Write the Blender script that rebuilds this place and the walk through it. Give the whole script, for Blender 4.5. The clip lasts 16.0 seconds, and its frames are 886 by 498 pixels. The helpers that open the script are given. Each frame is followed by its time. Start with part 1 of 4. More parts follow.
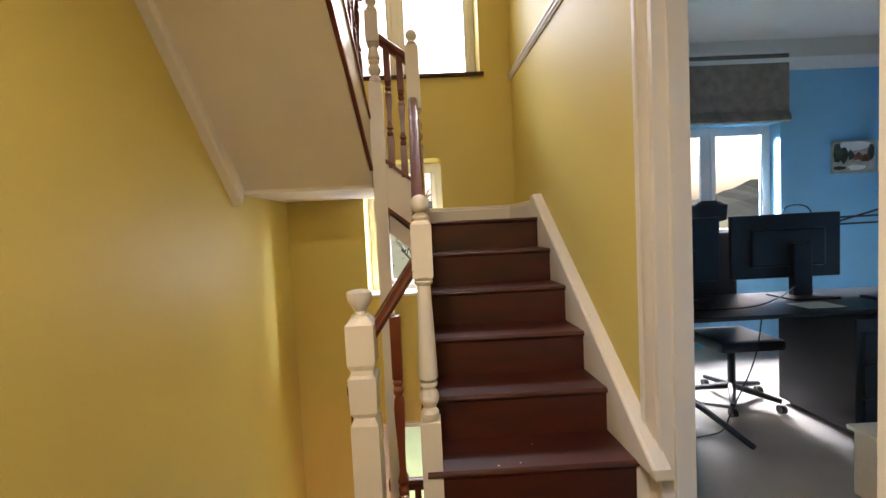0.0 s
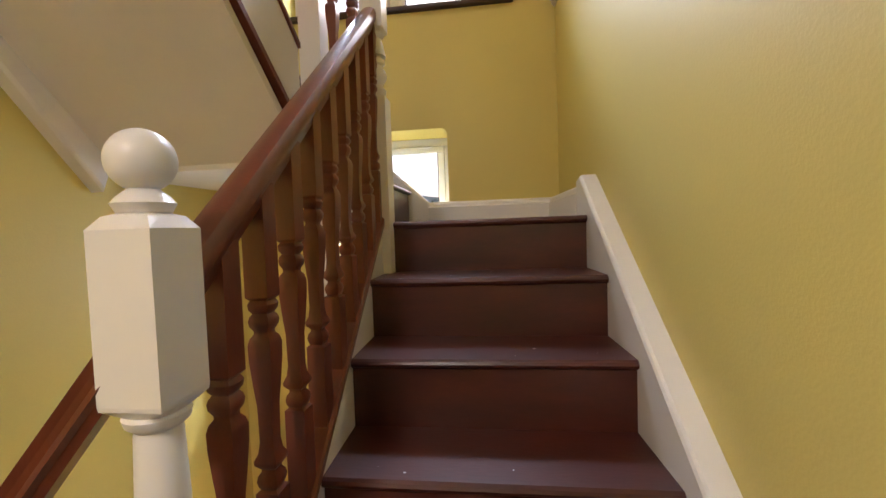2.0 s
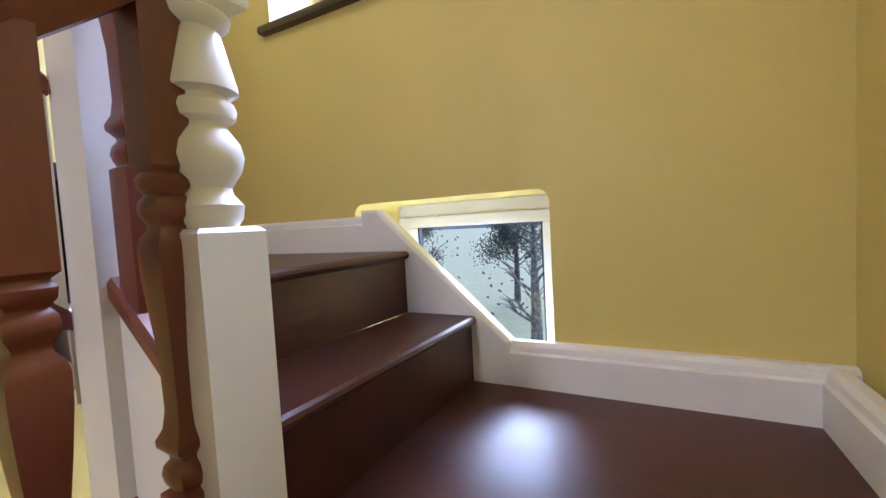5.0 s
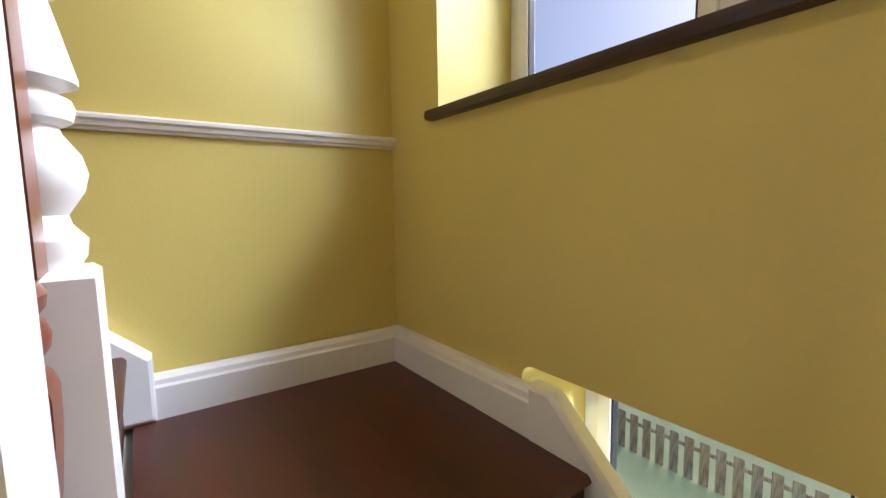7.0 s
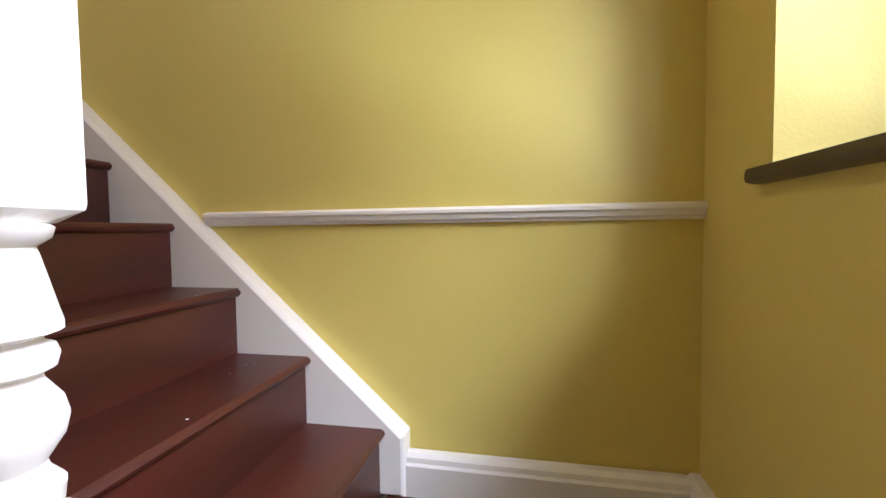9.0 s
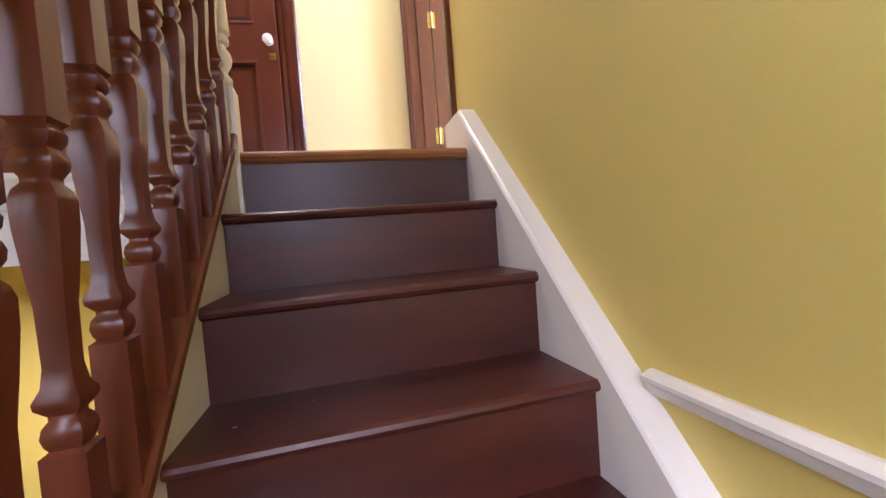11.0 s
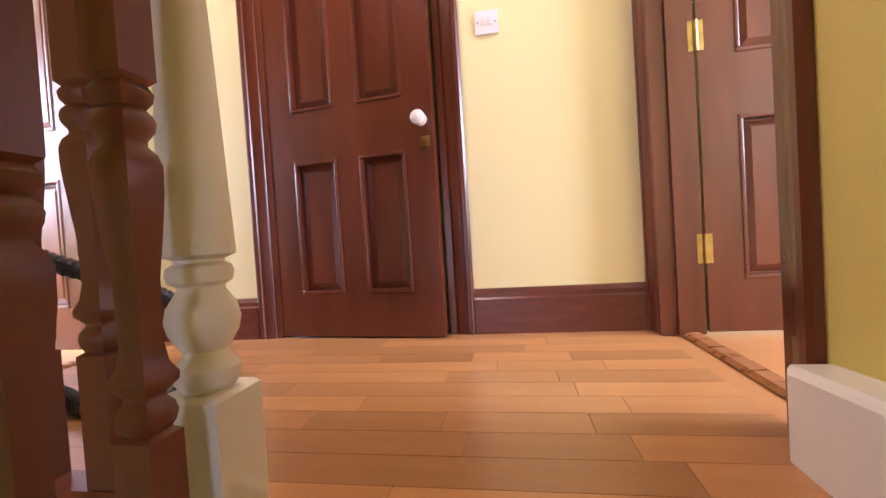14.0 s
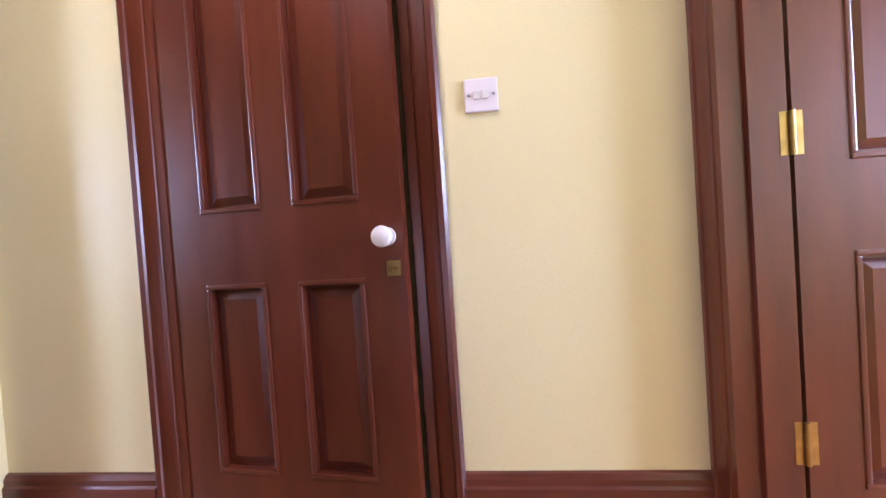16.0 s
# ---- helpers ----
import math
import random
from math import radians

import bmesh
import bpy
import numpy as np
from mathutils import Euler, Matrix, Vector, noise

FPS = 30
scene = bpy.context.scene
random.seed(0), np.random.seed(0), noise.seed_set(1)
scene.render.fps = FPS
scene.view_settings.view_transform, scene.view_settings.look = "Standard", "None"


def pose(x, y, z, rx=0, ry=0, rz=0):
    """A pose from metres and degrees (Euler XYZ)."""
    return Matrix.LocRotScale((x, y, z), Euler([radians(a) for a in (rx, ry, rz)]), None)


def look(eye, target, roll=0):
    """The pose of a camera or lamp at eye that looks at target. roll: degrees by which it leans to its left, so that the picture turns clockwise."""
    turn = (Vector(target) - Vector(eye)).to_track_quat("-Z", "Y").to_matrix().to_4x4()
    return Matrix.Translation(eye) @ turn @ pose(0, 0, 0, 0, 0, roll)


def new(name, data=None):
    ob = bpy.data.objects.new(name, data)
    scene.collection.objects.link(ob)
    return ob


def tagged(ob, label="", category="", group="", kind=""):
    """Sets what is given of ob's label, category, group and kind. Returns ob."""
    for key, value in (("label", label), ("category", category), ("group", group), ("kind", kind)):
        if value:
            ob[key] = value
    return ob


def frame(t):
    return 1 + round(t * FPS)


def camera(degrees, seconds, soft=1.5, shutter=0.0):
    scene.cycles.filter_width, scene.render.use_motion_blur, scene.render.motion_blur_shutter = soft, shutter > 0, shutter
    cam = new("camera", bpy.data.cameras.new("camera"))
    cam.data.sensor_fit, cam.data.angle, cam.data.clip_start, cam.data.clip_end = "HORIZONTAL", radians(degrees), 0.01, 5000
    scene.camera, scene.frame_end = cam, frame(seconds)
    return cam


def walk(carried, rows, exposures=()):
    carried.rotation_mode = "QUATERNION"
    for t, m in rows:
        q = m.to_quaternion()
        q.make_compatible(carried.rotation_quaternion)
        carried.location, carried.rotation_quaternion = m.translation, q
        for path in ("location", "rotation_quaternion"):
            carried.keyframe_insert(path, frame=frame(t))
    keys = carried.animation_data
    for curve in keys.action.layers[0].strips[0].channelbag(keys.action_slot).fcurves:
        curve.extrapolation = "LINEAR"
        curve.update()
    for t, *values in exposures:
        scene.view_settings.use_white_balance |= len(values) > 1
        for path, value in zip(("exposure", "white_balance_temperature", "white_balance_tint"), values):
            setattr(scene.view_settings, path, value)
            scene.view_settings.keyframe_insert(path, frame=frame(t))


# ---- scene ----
cam = camera(92.5, 16.0)
PATH = [
    (0, (0.065, -3.048, 1.667), (0.108, -0.772, 1.548), -2.8),
    (0.5, (0.186, -2.747, 1.658), (0.193, -0.470, 1.544), -2.6),
    (1, (0.278, -2.441, 1.658), (0.206, -0.165, 1.548), -2.5),
    (1.5, (0.397, -2.083, 1.659), (0.215, 0.188, 1.560), -2.3),
    (2, (0.451, -1.760, 1.666), (0.164, 0.499, 1.563), -2.0),
    (2.5, (0.483, -1.427, 1.679), (0.074, 0.813, 1.578), -1.8),
    (3, (0.492, -1.141, 1.662), (-0.036, 1.074, 1.564), -1.8),
    (3.5, (0.507, -0.834, 1.775), (-0.136, 1.351, 1.680), -2.0),
    (4, (0.494, -0.635, 1.919), (-0.302, 1.499, 1.808), -2.8),
    (4.5, (0.472, -0.484, 2.086), (-0.473, 1.588, 1.966), -3.0),
    (5, (0.482, -0.336, 2.214), (-0.605, 1.663, 2.086), -3.2),
    (5.2, (0.442, -0.311, 2.278), (-0.667, 1.677, 2.159), -2.7),
    (7.5, (0.228, 0.178, 2.866), (-1.829, 1.140, 2.669), -1.5),
    (8, (0.217, 0.257, 2.967), (-1.993, 0.800, 2.826), -1.6),
    (8.2, (0.169, 0.319, 2.985), (-2.080, 0.660, 2.818), -1.5),
    (8.5, (0.103, 0.385, 2.967), (-2.173, 0.466, 2.829), -1.2),
    (9, (-0.017, 0.454, 2.953), (-2.253, 0.023, 2.849), -0.7),
    (9.5, (-0.335, 0.528, 3.035), (-2.278, -0.628, 2.741), -3.9),
    (9.8, (-0.459, 0.470, 3.100), (-2.215, -0.963, 2.856), -4.4),
    (10, (-0.505, 0.415, 3.153), (-2.114, -1.187, 2.945), -4.2),
    (10.2, (-0.548, 0.357, 3.185), (-1.974, -1.411, 2.990), -4.3),
    (12.3, (-0.871, -0.475, 3.597), (-0.650, -2.744, 3.557), -3.3),
    (12.5, (-0.889, -0.547, 3.638), (-0.634, -2.812, 3.594), -3.5),
    (13, (-0.897, -0.682, 3.788), (-0.593, -2.940, 3.740), -3.7),
    (13.3, (-0.868, -0.777, 3.844), (-0.552, -3.035, 3.786), -3.7),
    (13.5, (-0.856, -0.831, 3.907), (-0.522, -3.086, 3.853), -3.6),
    (14, (-0.846, -0.952, 4.009), (-0.462, -3.198, 3.950), -3.6),
    (14.5, (-0.872, -1.089, 4.154), (-0.423, -3.323, 4.087), -3.4),
    (15, (-0.838, -1.228, 4.228), (-0.376, -3.460, 4.168), -3.4),
    (15.5, (-0.796, -1.337, 4.391), (-0.384, -3.580, 4.337), -3.7),
    (16, (-0.790, -1.463, 4.444), (-0.524, -3.727, 4.394), -3.9),
]
walk(cam, [(t, look(e, g, r)) for t, e, g, r in PATH],
     [(0, 0.35, 6500, 18), (1, 0.35, 7300, 24), (1.5, 0.4, 6800, 22), (2, 0.5, 5700, 19), (3, 0.92, 5000, 29), (5, 0.9, 4700, 25), (7.5, 0.0, 5600, 17), (8.5, -0.12, 5400, 19), (9, 0.05, 5700, 18), (9.5, 0.4, 5700, 22), (10.2, 0.4, 5200, 23), (12.5, 0.5, 6000, 37), (13.5, 0.25, 6200, 39), (14.2, 0.0, 5700, 34), (15, -0.1, 5250, 33), (16, -0.22, 5150, 34)])

# ---- light: overcast day through the real windows, plus added fill lamps ----
world = bpy.data.worlds.new("sky")
scene.world = world
world.use_nodes = True
sky = world.node_tree.nodes.new("ShaderNodeTexSky")
sky.sky_type, sky.sun_disc = "NISHITA", False
sky.sun_elevation, sky.sun_rotation = radians(38), radians(20)
sky.air_density, sky.dust_density = 0.7, 7.0
world.node_tree.links.new(sky.outputs[0], world.node_tree.nodes["Background"].inputs[0])
world.node_tree.nodes["Background"].inputs[1].default_value = 0.15


def lamp(name, kind, m, energy, color, size=(1, 1), angle=10):
    d = bpy.data.lights.new(name, kind)
    d.energy, d.color = energy, color
    if kind == "AREA":
        d.shape, d.size, d.size_y = "RECTANGLE", size[0], size[1]
    if kind == "SUN":
        d.angle = radians(angle)
    ob = new(name, d)
    ob.matrix_world = m
    return ob


DAY = (0.86, 0.93, 1.0)
lamp("sun", "SUN", look((0, 0, 0), (0.25, -0.8, -0.65)), 1.5, (1, 0.96, 0.9), angle=20)
lamp("window_light_upper", "AREA", look((0.5, 4.2, 7.3), (-0.2, 1.1, 3.7)), 1000, DAY, (6.0, 1.3))
lamp("window_light_stair", "AREA", look((-0.2, 1.345, 4.0), (-0.2, 0.3, 3.75)), 21, DAY, (1.42, 0.84))
lamp("window_light_under_stair", "AREA", look((-0.21, 1.32, 1.42), (-0.21, 0.3, 1.20)), 11, DAY, (0.66, 0.62))
lamp("window_light_middle", "AREA", look((-0.2, 1.95, 2.85), (-0.3, 0, 1.0)), 75, DAY, (2.6, 0.9))
lamp("window_light_lower", "AREA", look((-0.2, 1.9, -0.1), (-0.2, 0, -1.2)), 900, DAY, (0.9, 0.6))
lamp("window_light_office", "AREA", look((2.5, 2.5, 3.3), (3.5, 0, 1.2)), 2200, DAY, (2.0, 1.2))
# added fill panels in the side rooms, which have no windows built
lamp("fill_light_room_a", "AREA", look((-3.85, -1.7, 5.0), (-1.5, -2.2, 4.4)), 230, (0.76, 0.88, 1.0), (1.2, 1.2))
lamp("fill_light_room_b", "AREA", look((3.35, -1.7, 5.0), (0.8, -2.2, 4.4)), 380, (0.76, 0.88, 1.0), (1.2, 1.2))
# warm fill added from the ceilings of both halls
lamp("fill_light_top_hall", "AREA", look((-0.3, -2.0, 5.88), (-0.3, -2.0, 3)), 22, (1, 0.85, 0.64), (0.26, 0.26))
lamp("fill_light_lower_hall", "AREA", look((-0.2, -3.1, 3.13), (-0.2, -3.1, 0)), 36, (1, 0.86, 0.66), (0.26, 0.26))

# ---- materials ----


def material(name, color, rough=0.5, metal=0.0, vary=0.08, scale=6.0, bump=0.05, bscale=60.0, stretch=(1, 1, 1),
             second=None, amount=0.5, random_tint=0.0, coat=0.0, spec=0.5):
    m = bpy.data.materials.new(name)
    m.use_nodes = True
    n, l = m.node_tree.nodes, m.node_tree.links
    b = n["Principled BSDF"]
    b.inputs["Roughness"].default_value, b.inputs["Metallic"].default_value = rough, metal
    b.inputs["Coat Weight"].default_value = coat
    b.inputs["Coat Roughness"].default_value = 0.24
    b.inputs["Specular IOR Level"].default_value = spec
    tc, mp = n.new("ShaderNodeTexCoord"), n.new("ShaderNodeMapping")
    mp.inputs["Scale"].default_value = stretch
    l.new(tc.outputs["Object"], mp.inputs[0])
    big, fine = n.new("ShaderNodeTexNoise"), n.new("ShaderNodeTexNoise")
    big.inputs["Scale"].default_value, fine.inputs["Scale"].default_value = scale, bscale
    big.inputs["Detail"].default_value, fine.inputs["Detail"].default_value = 5, 3
    for t in (big, fine):
        l.new(mp.outputs[0], t.inputs["Vector"])
    ramp = n.new("ShaderNodeValToRGB")
    c2 = second or tuple(c * (1 - 3 * vary) for c in color)
    ramp.color_ramp.elements[0].position, ramp.color_ramp.elements[1].position = 0.5 - amount / 2, 0.5 + amount / 2
    ramp.color_ramp.elements[0].color, ramp.color_ramp.elements[1].color = (*c2, 1), (*color, 1)
    l.new(big.outputs["Fac"], ramp.inputs[0])
    hsv = n.new("ShaderNodeHueSaturation")
    l.new(ramp.outputs[0], hsv.inputs["Color"])
    mix = n.new("ShaderNodeMath")
    mix.operation = "MULTIPLY_ADD"
    mix.inputs[1].default_value, mix.inputs[2].default_value = vary, 1 - vary / 2
    l.new(fine.outputs["Fac"], mix.inputs[0])
    if random_tint:
        info, add, mul = n.new("ShaderNodeObjectInfo"), n.new("ShaderNodeMath"), n.new("ShaderNodeMath")
        mul.operation, mul.inputs[1].default_value = "MULTIPLY_ADD", random_tint
        mul.inputs[2].default_value = -random_tint / 2
        l.new(info.outputs["Random"], mul.inputs[0])
        l.new(mul.outputs[0], add.inputs[0])
        l.new(mix.outputs[0], add.inputs[1])
        l.new(add.outputs[0], hsv.inputs["Value"])
    else:
        l.new(mix.outputs[0], hsv.inputs["Value"])
    l.new(hsv.outputs[0], b.inputs["Base Color"])
    rr = n.new("ShaderNodeMath")
    rr.operation = "MULTIPLY_ADD"
    rr.inputs[1].default_value, rr.inputs[2].default_value = 0.1, rough - 0.05
    l.new(big.outputs["Fac"], rr.inputs[0])
    l.new(rr.outputs[0], b.inputs["Roughness"])
    if bump:
        bp = n.new("ShaderNodeBump")
        bp.inputs["Strength"].default_value, bp.inputs["Distance"].default_value = bump, 0.01
        l.new(fine.outputs["Fac"], bp.inputs["Height"])
        l.new(bp.outputs[0], b.inputs["Normal"])
    return m


def glow(name, color, strength):
    m = bpy.data.materials.new(name)
    m.use_nodes = True
    b = m.node_tree.nodes["Principled BSDF"]
    b.inputs["Base Color"].default_value = (*color, 1)
    b.inputs["Emission Color"].default_value, b.inputs["Emission Strength"].default_value = (*color, 1), strength
    return m


def clear_glass(name):
    m = bpy.data.materials.new(name)
    m.use_nodes = True
    n, l = m.node_tree.nodes, m.node_tree.links
    t, g, x = n.new("ShaderNodeBsdfTransparent"), n.new("ShaderNodeBsdfGlossy"), n.new("ShaderNodeMixShader")
    f, w = n.new("ShaderNodeMath"), n.new("ShaderNodeLayerWeight")
    f.operation, f.inputs[1].default_value = "POWER", 4.0
    l.new(w.outputs["Facing"], f.inputs[0])
    g.inputs["Roughness"].default_value = 0.02
    l.new(f.outputs[0], x.inputs[0]), l.new(t.outputs[0], x.inputs[1]), l.new(g.outputs[0], x.inputs[2])
    l.new(x.outputs[0], n["Material Output"].inputs[0])
    return m


YELLOW = material("yellow_wall_paint", (0.68, 0.55, 0.150), 0.5, vary=0.05, scale=1.6, bump=0.06, bscale=130, second=(0.645, 0.53, 0.137))
PALE = material("pale_yellow_paint", (0.80, 0.705, 0.375), 0.42, vary=0.04, scale=1.5, bump=0.06, bscale=130, second=(0.78, 0.685, 0.35))
WHITE = material("white_gloss_paint", (0.80, 0.775, 0.74), 0.3, vary=0.03, scale=2.5, bump=0.015, bscale=40, second=(0.785, 0.755, 0.715), amount=1.0)
CEIL = material("white_emulsion", (0.80, 0.75, 0.68), 0.7, vary=0.03, scale=2, bump=0.04, bscale=90)
STAIR = material("stained_stair_wood", (0.084, 0.016, 0.009), 0.42, vary=0.35, scale=2.6, bump=0.04, bscale=28, stretch=(1, 4, 4), second=(0.038, 0.010, 0.007), random_tint=0.25, coat=0.10)
RAIL = material("stained_rail_wood", (0.18, 0.043, 0.019), 0.3, vary=0.22, scale=5, bump=0.03, bscale=40, stretch=(5, 5, 1), second=(0.11, 0.029, 0.013), amount=0.8, random_tint=0.2, coat=0.15)
DOORW = material("mahogany_door_wood", (0.128, 0.027, 0.009), 0.3, vary=0.12, scale=3, bump=0.025, bscale=34, stretch=(4, 4, 0.8), second=(0.072, 0.015, 0.006), amount=0.45, coat=0.16)
SKIRT = material("mahogany_skirting_wood", (0.14, 0.034, 0.018), 0.3, vary=0.3, scale=6, bump=0.05, bscale=30, stretch=(1, 7, 7), second=(0.075, 0.018, 0.01), coat=0.2)
PLANK = material("oak_plank", (0.50, 0.24, 0.085), 0.3, vary=0.18, scale=3.5, bump=0.02, bscale=36, stretch=(1, 6, 6), second=(0.38, 0.165, 0.052), amount=0.7, random_tint=0.45, coat=0.2)
EDGEW = material("oak_nosing", (0.36, 0.15, 0.05), 0.28, vary=0.15, scale=3, bump=0.04, bscale=40, stretch=(1, 9, 9), second=(0.20, 0.075, 0.025), coat=0.2)
SILLW = material("dark_sill_wood", (0.055, 0.022, 0.018), 0.35, vary=0.2, scale=6, stretch=(1, 8, 8))
UPVC = material("white_upvc", (0.82, 0.82, 0.82), 0.3, vary=0.02, bump=0)
BLUE = material("blue_wall_paint", (0.22, 0.50, 0.72), 0.5, vary=0.04, scale=2, bump=0.05, bscale=120)
CARPET = material("grey_carpet", (0.42, 0.38, 0.34), 0.95, vary=0.25, scale=3, bump=0.5, bscale=300, second=(0.34, 0.31, 0.28), spec=0.1)
BLACK = material("black_laminate", (0.012, 0.013, 0.016), 0.4, vary=0.2, bump=0.04, bscale=200)
PLASTIC = material("black_plastic", (0.015, 0.015, 0.017), 0.35, vary=0.1, bump=0.03, bscale=150)
BRASS = material("brass", (0.48, 0.34, 0.12), 0.32, 1.0, vary=0.15, scale=20, bump=0.03)
STEEL = material("grey_steel", (0.45, 0.46, 0.48), 0.3, 1.0, vary=0.1)
PORCELAIN = material("white_porcelain", (0.82, 0.76, 0.70), 0.2, vary=0.03, bump=0)
SWITCHP = material("white_switch_plastic", (0.82, 0.74, 0.72), 0.35, vary=0.02, bump=0)
FABRIC = material("taupe_blind_fabric", (0.30, 0.25, 0.20), 0.9, vary=0.15, scale=10, bump=0.2, bscale=220)
RED = material("red_plastic", (0.60, 0.02, 0.015), 0.3, vary=0.05, bump=0)
CREAM = material("cream_paint", (0.75, 0.66, 0.50), 0.4, vary=0.05)
PAPER = material("white_paper", (0.8, 0.8, 0.8), 0.7, vary=0.05)
GRASS = material("grass", (0.22, 0.25, 0.13), 0.95, vary=0.4, scale=1.5, bump=0.4, bscale=40, second=(0.17, 0.20, 0.10))
HILL = material("far_woods", (0.10, 0.12, 0.09), 1.0, vary=0.4, scale=0.08, bump=0.3, bscale=0.8, second=(0.06, 0.08, 0.07))
BARK = material("bark", (0.24, 0.21, 0.18), 0.9, vary=0.3, scale=9, bump=0.5, bscale=30)
LEAF = material("leaves", (0.12, 0.14, 0.09), 0.8, vary=0.3, scale=3, bump=0.1)
FENCE = material("fence_wood", (0.30, 0.22, 0.14), 0.85, vary=0.3, scale=4, stretch=(8, 8, 1))
SNOWY = material("painting_ground", (0.55, 0.52, 0.46), 0.6, vary=0.2, scale=14, second=(0.30, 0.27, 0.2))
ARTDARK = material("painting_trees", (0.10, 0.09, 0.06), 0.6, vary=0.3, scale=20)
ARTROOF = material("painting_cottage", (0.32, 0.12, 0.07), 0.6, vary=0.3, scale=20)
# glowing shade of the added ceiling lamps
FILLGLOW = glow("fill_lamp_glow", (1, 0.82, 0.58), 3.0)
GLASS = clear_glass("window_glass")

# ---- mesh helpers ----


def part(name, bm, mat, parent=None, label="", smooth=False):
    me = bpy.data.meshes.new(name)
    bmesh.ops.recalc_face_normals(bm, faces=bm.faces)
    bm.to_mesh(me)
    bm.free()
    me.materials.append(mat)
    if smooth:
        for p in me.polygons:
            p.use_smooth = True
        me.set_sharp_from_angle(angle=radians(38))
    ob = new(name, me)
    if parent:
        ob.parent = parent
    if label:
        ob["label"] = label
    return ob


def thing(name, label, category, group="", kind=""):
    return tagged(new(name), label, category, group, kind)


def structure(ob, label="", category=""):
    return tagged(ob, label, category, "", "structure")


def box(x0, x1, y0, y1, z0, z1, bev=0.0, bm=None):
    own = bm or bmesh.new()
    r = bmesh.ops.create_cube(own, size=1, matrix=Matrix.LocRotScale(
        ((x0 + x1) / 2, (y0 + y1) / 2, (z0 + z1) / 2), None, (abs(x1 - x0), abs(y1 - y0), abs(z1 - z0))))
    if bev:
        es = list({e for v in r["verts"] for e in v.link_edges})
        bmesh.ops.bevel(own, geom=es, offset=bev, segments=2, affect="EDGES", profile=0.6)
    return own


def prism(points, axis, a, b, bm=None, bev=0.0):
    """A polygon in the plane across an axis, drawn out along it from a to b."""
    own = bm or bmesh.new()

    def place(p, v):
        return {"x": (v, p[0], p[1]), "y": (p[0], v, p[1]), "z": (p[0], p[1], v)}[axis]
    lo = [own.verts.new(place(p, a)) for p in points]
    hi = [own.verts.new(place(p, b)) for p in points]
    n = len(points)
    fs = [own.faces.new(lo[::-1]), own.faces.new(hi)]
    fs += [own.faces.new((lo[i], lo[(i + 1) % n], hi[(i + 1) % n], hi[i])) for i in range(n)]
    bmesh.ops.recalc_face_normals(own, faces=fs)
    if bev:
        bmesh.ops.bevel(own, geom=list({e for f in fs for e in f.edges}), offset=bev, segments=2, affect="EDGES", profile=0.6)
    return own


def hexa(lo, hi, bm=None):
    """A solid between two quads of the same order."""
    own = bm or bmesh.new()
    a, b = [own.verts.new(p) for p in lo], [own.verts.new(p) for p in hi]
    own.faces.new(a[::-1]), own.faces.new(b)
    for i in range(4):
        own.faces.new((a[i], a[(i + 1) % 4], b[(i + 1) % 4], b[i]))
    bmesh.ops.recalc_face_normals(own, faces=own.faces)
    return own


def loft(rings, n=16, bm=None):
    """Rings of (z, half width, roundness 0 square to 1 round), stacked upwards."""
    own = bm or bmesh.new()
    last = None
    for z, h, k in rings:
        ring = []
        for i in range(n):
            a = 2 * math.pi * i / n
            c, s = math.cos(a), math.sin(a)
            q = h / max(abs(c), abs(s)) * (1 - k) + h * k
            ring.append(own.verts.new((c * q, s * q, z)))
        if last:
            for i in range(n):
                own.faces.new((last[i], last[(i + 1) % n], ring[(i + 1) % n], ring[i]))
        else:
            own.faces.new(ring[::-1])
        last = ring
    own.faces.new(last)
    return own


def tube(points, r, n=10, bm=None):
    own = bm or bmesh.new()
    pts = [Vector(p) for p in points]
    last = None
    for i, p in enumerate(pts):
        d = (pts[min(i + 1, len(pts) - 1)] - pts[max(i - 1, 0)]).normalized()
        side = d.orthogonal().normalized() if last is None else (u - d * u.dot(d)).normalized()
        u, v = side, d.cross(side)
        rr = r[i] if isinstance(r, (list, tuple)) else r
        ring = [own.verts.new(p + rr * (math.cos(a) * u + math.sin(a) * v)) for a in (2 * math.pi * k / n for k in range(n))]
        if last:
            for k in range(n):
                own.faces.new((last[k], last[(k + 1) % n], ring[(k + 1) % n], ring[k]))
        else:
            own.faces.new(ring[::-1])
        last = ring
    own.faces.new(last)
    return own


def curve_points(ctrl, steps=8):
    """A smooth line through control points."""
    c = [Vector(p) for p in ctrl]
    c = [2 * c[0] - c[1], *c, 2 * c[-1] - c[-2]]
    out = []
    for i in range(1, len(c) - 2):
        for k in range(steps):
            t = k / steps
            a, b, d, e = c[i - 1], c[i], c[i + 1], c[i + 2]
            out.append(0.5 * (2 * b + (d - a) * t + (2 * a - 5 * b + 4 * d - e) * t * t + (3 * b - a - 3 * d + e) * t ** 3))
    return out + [c[-2]]


def profile_run(section, p0, p1, out, bm=None):
    """A moulding: section of (proud, height) points, run from p0 to p1, proud along out."""
    own = bm or bmesh.new()
    o = Vector(out)
    a = [own.verts.new(Vector(p0) + o * s + Vector((0, 0, h))) for s, h in section]
    b = [own.verts.new(Vector(p1) + o * s + Vector((0, 0, h))) for s, h in section]
    n = len(section)
    own.faces.new(a[::-1]), own.faces.new(b)
    for i in range(n):
        own.faces.new((a[i], a[(i + 1) % n], b[(i + 1) % n], b[i]))
    bmesh.ops.recalc_face_normals(own, faces=own.faces)
    return own

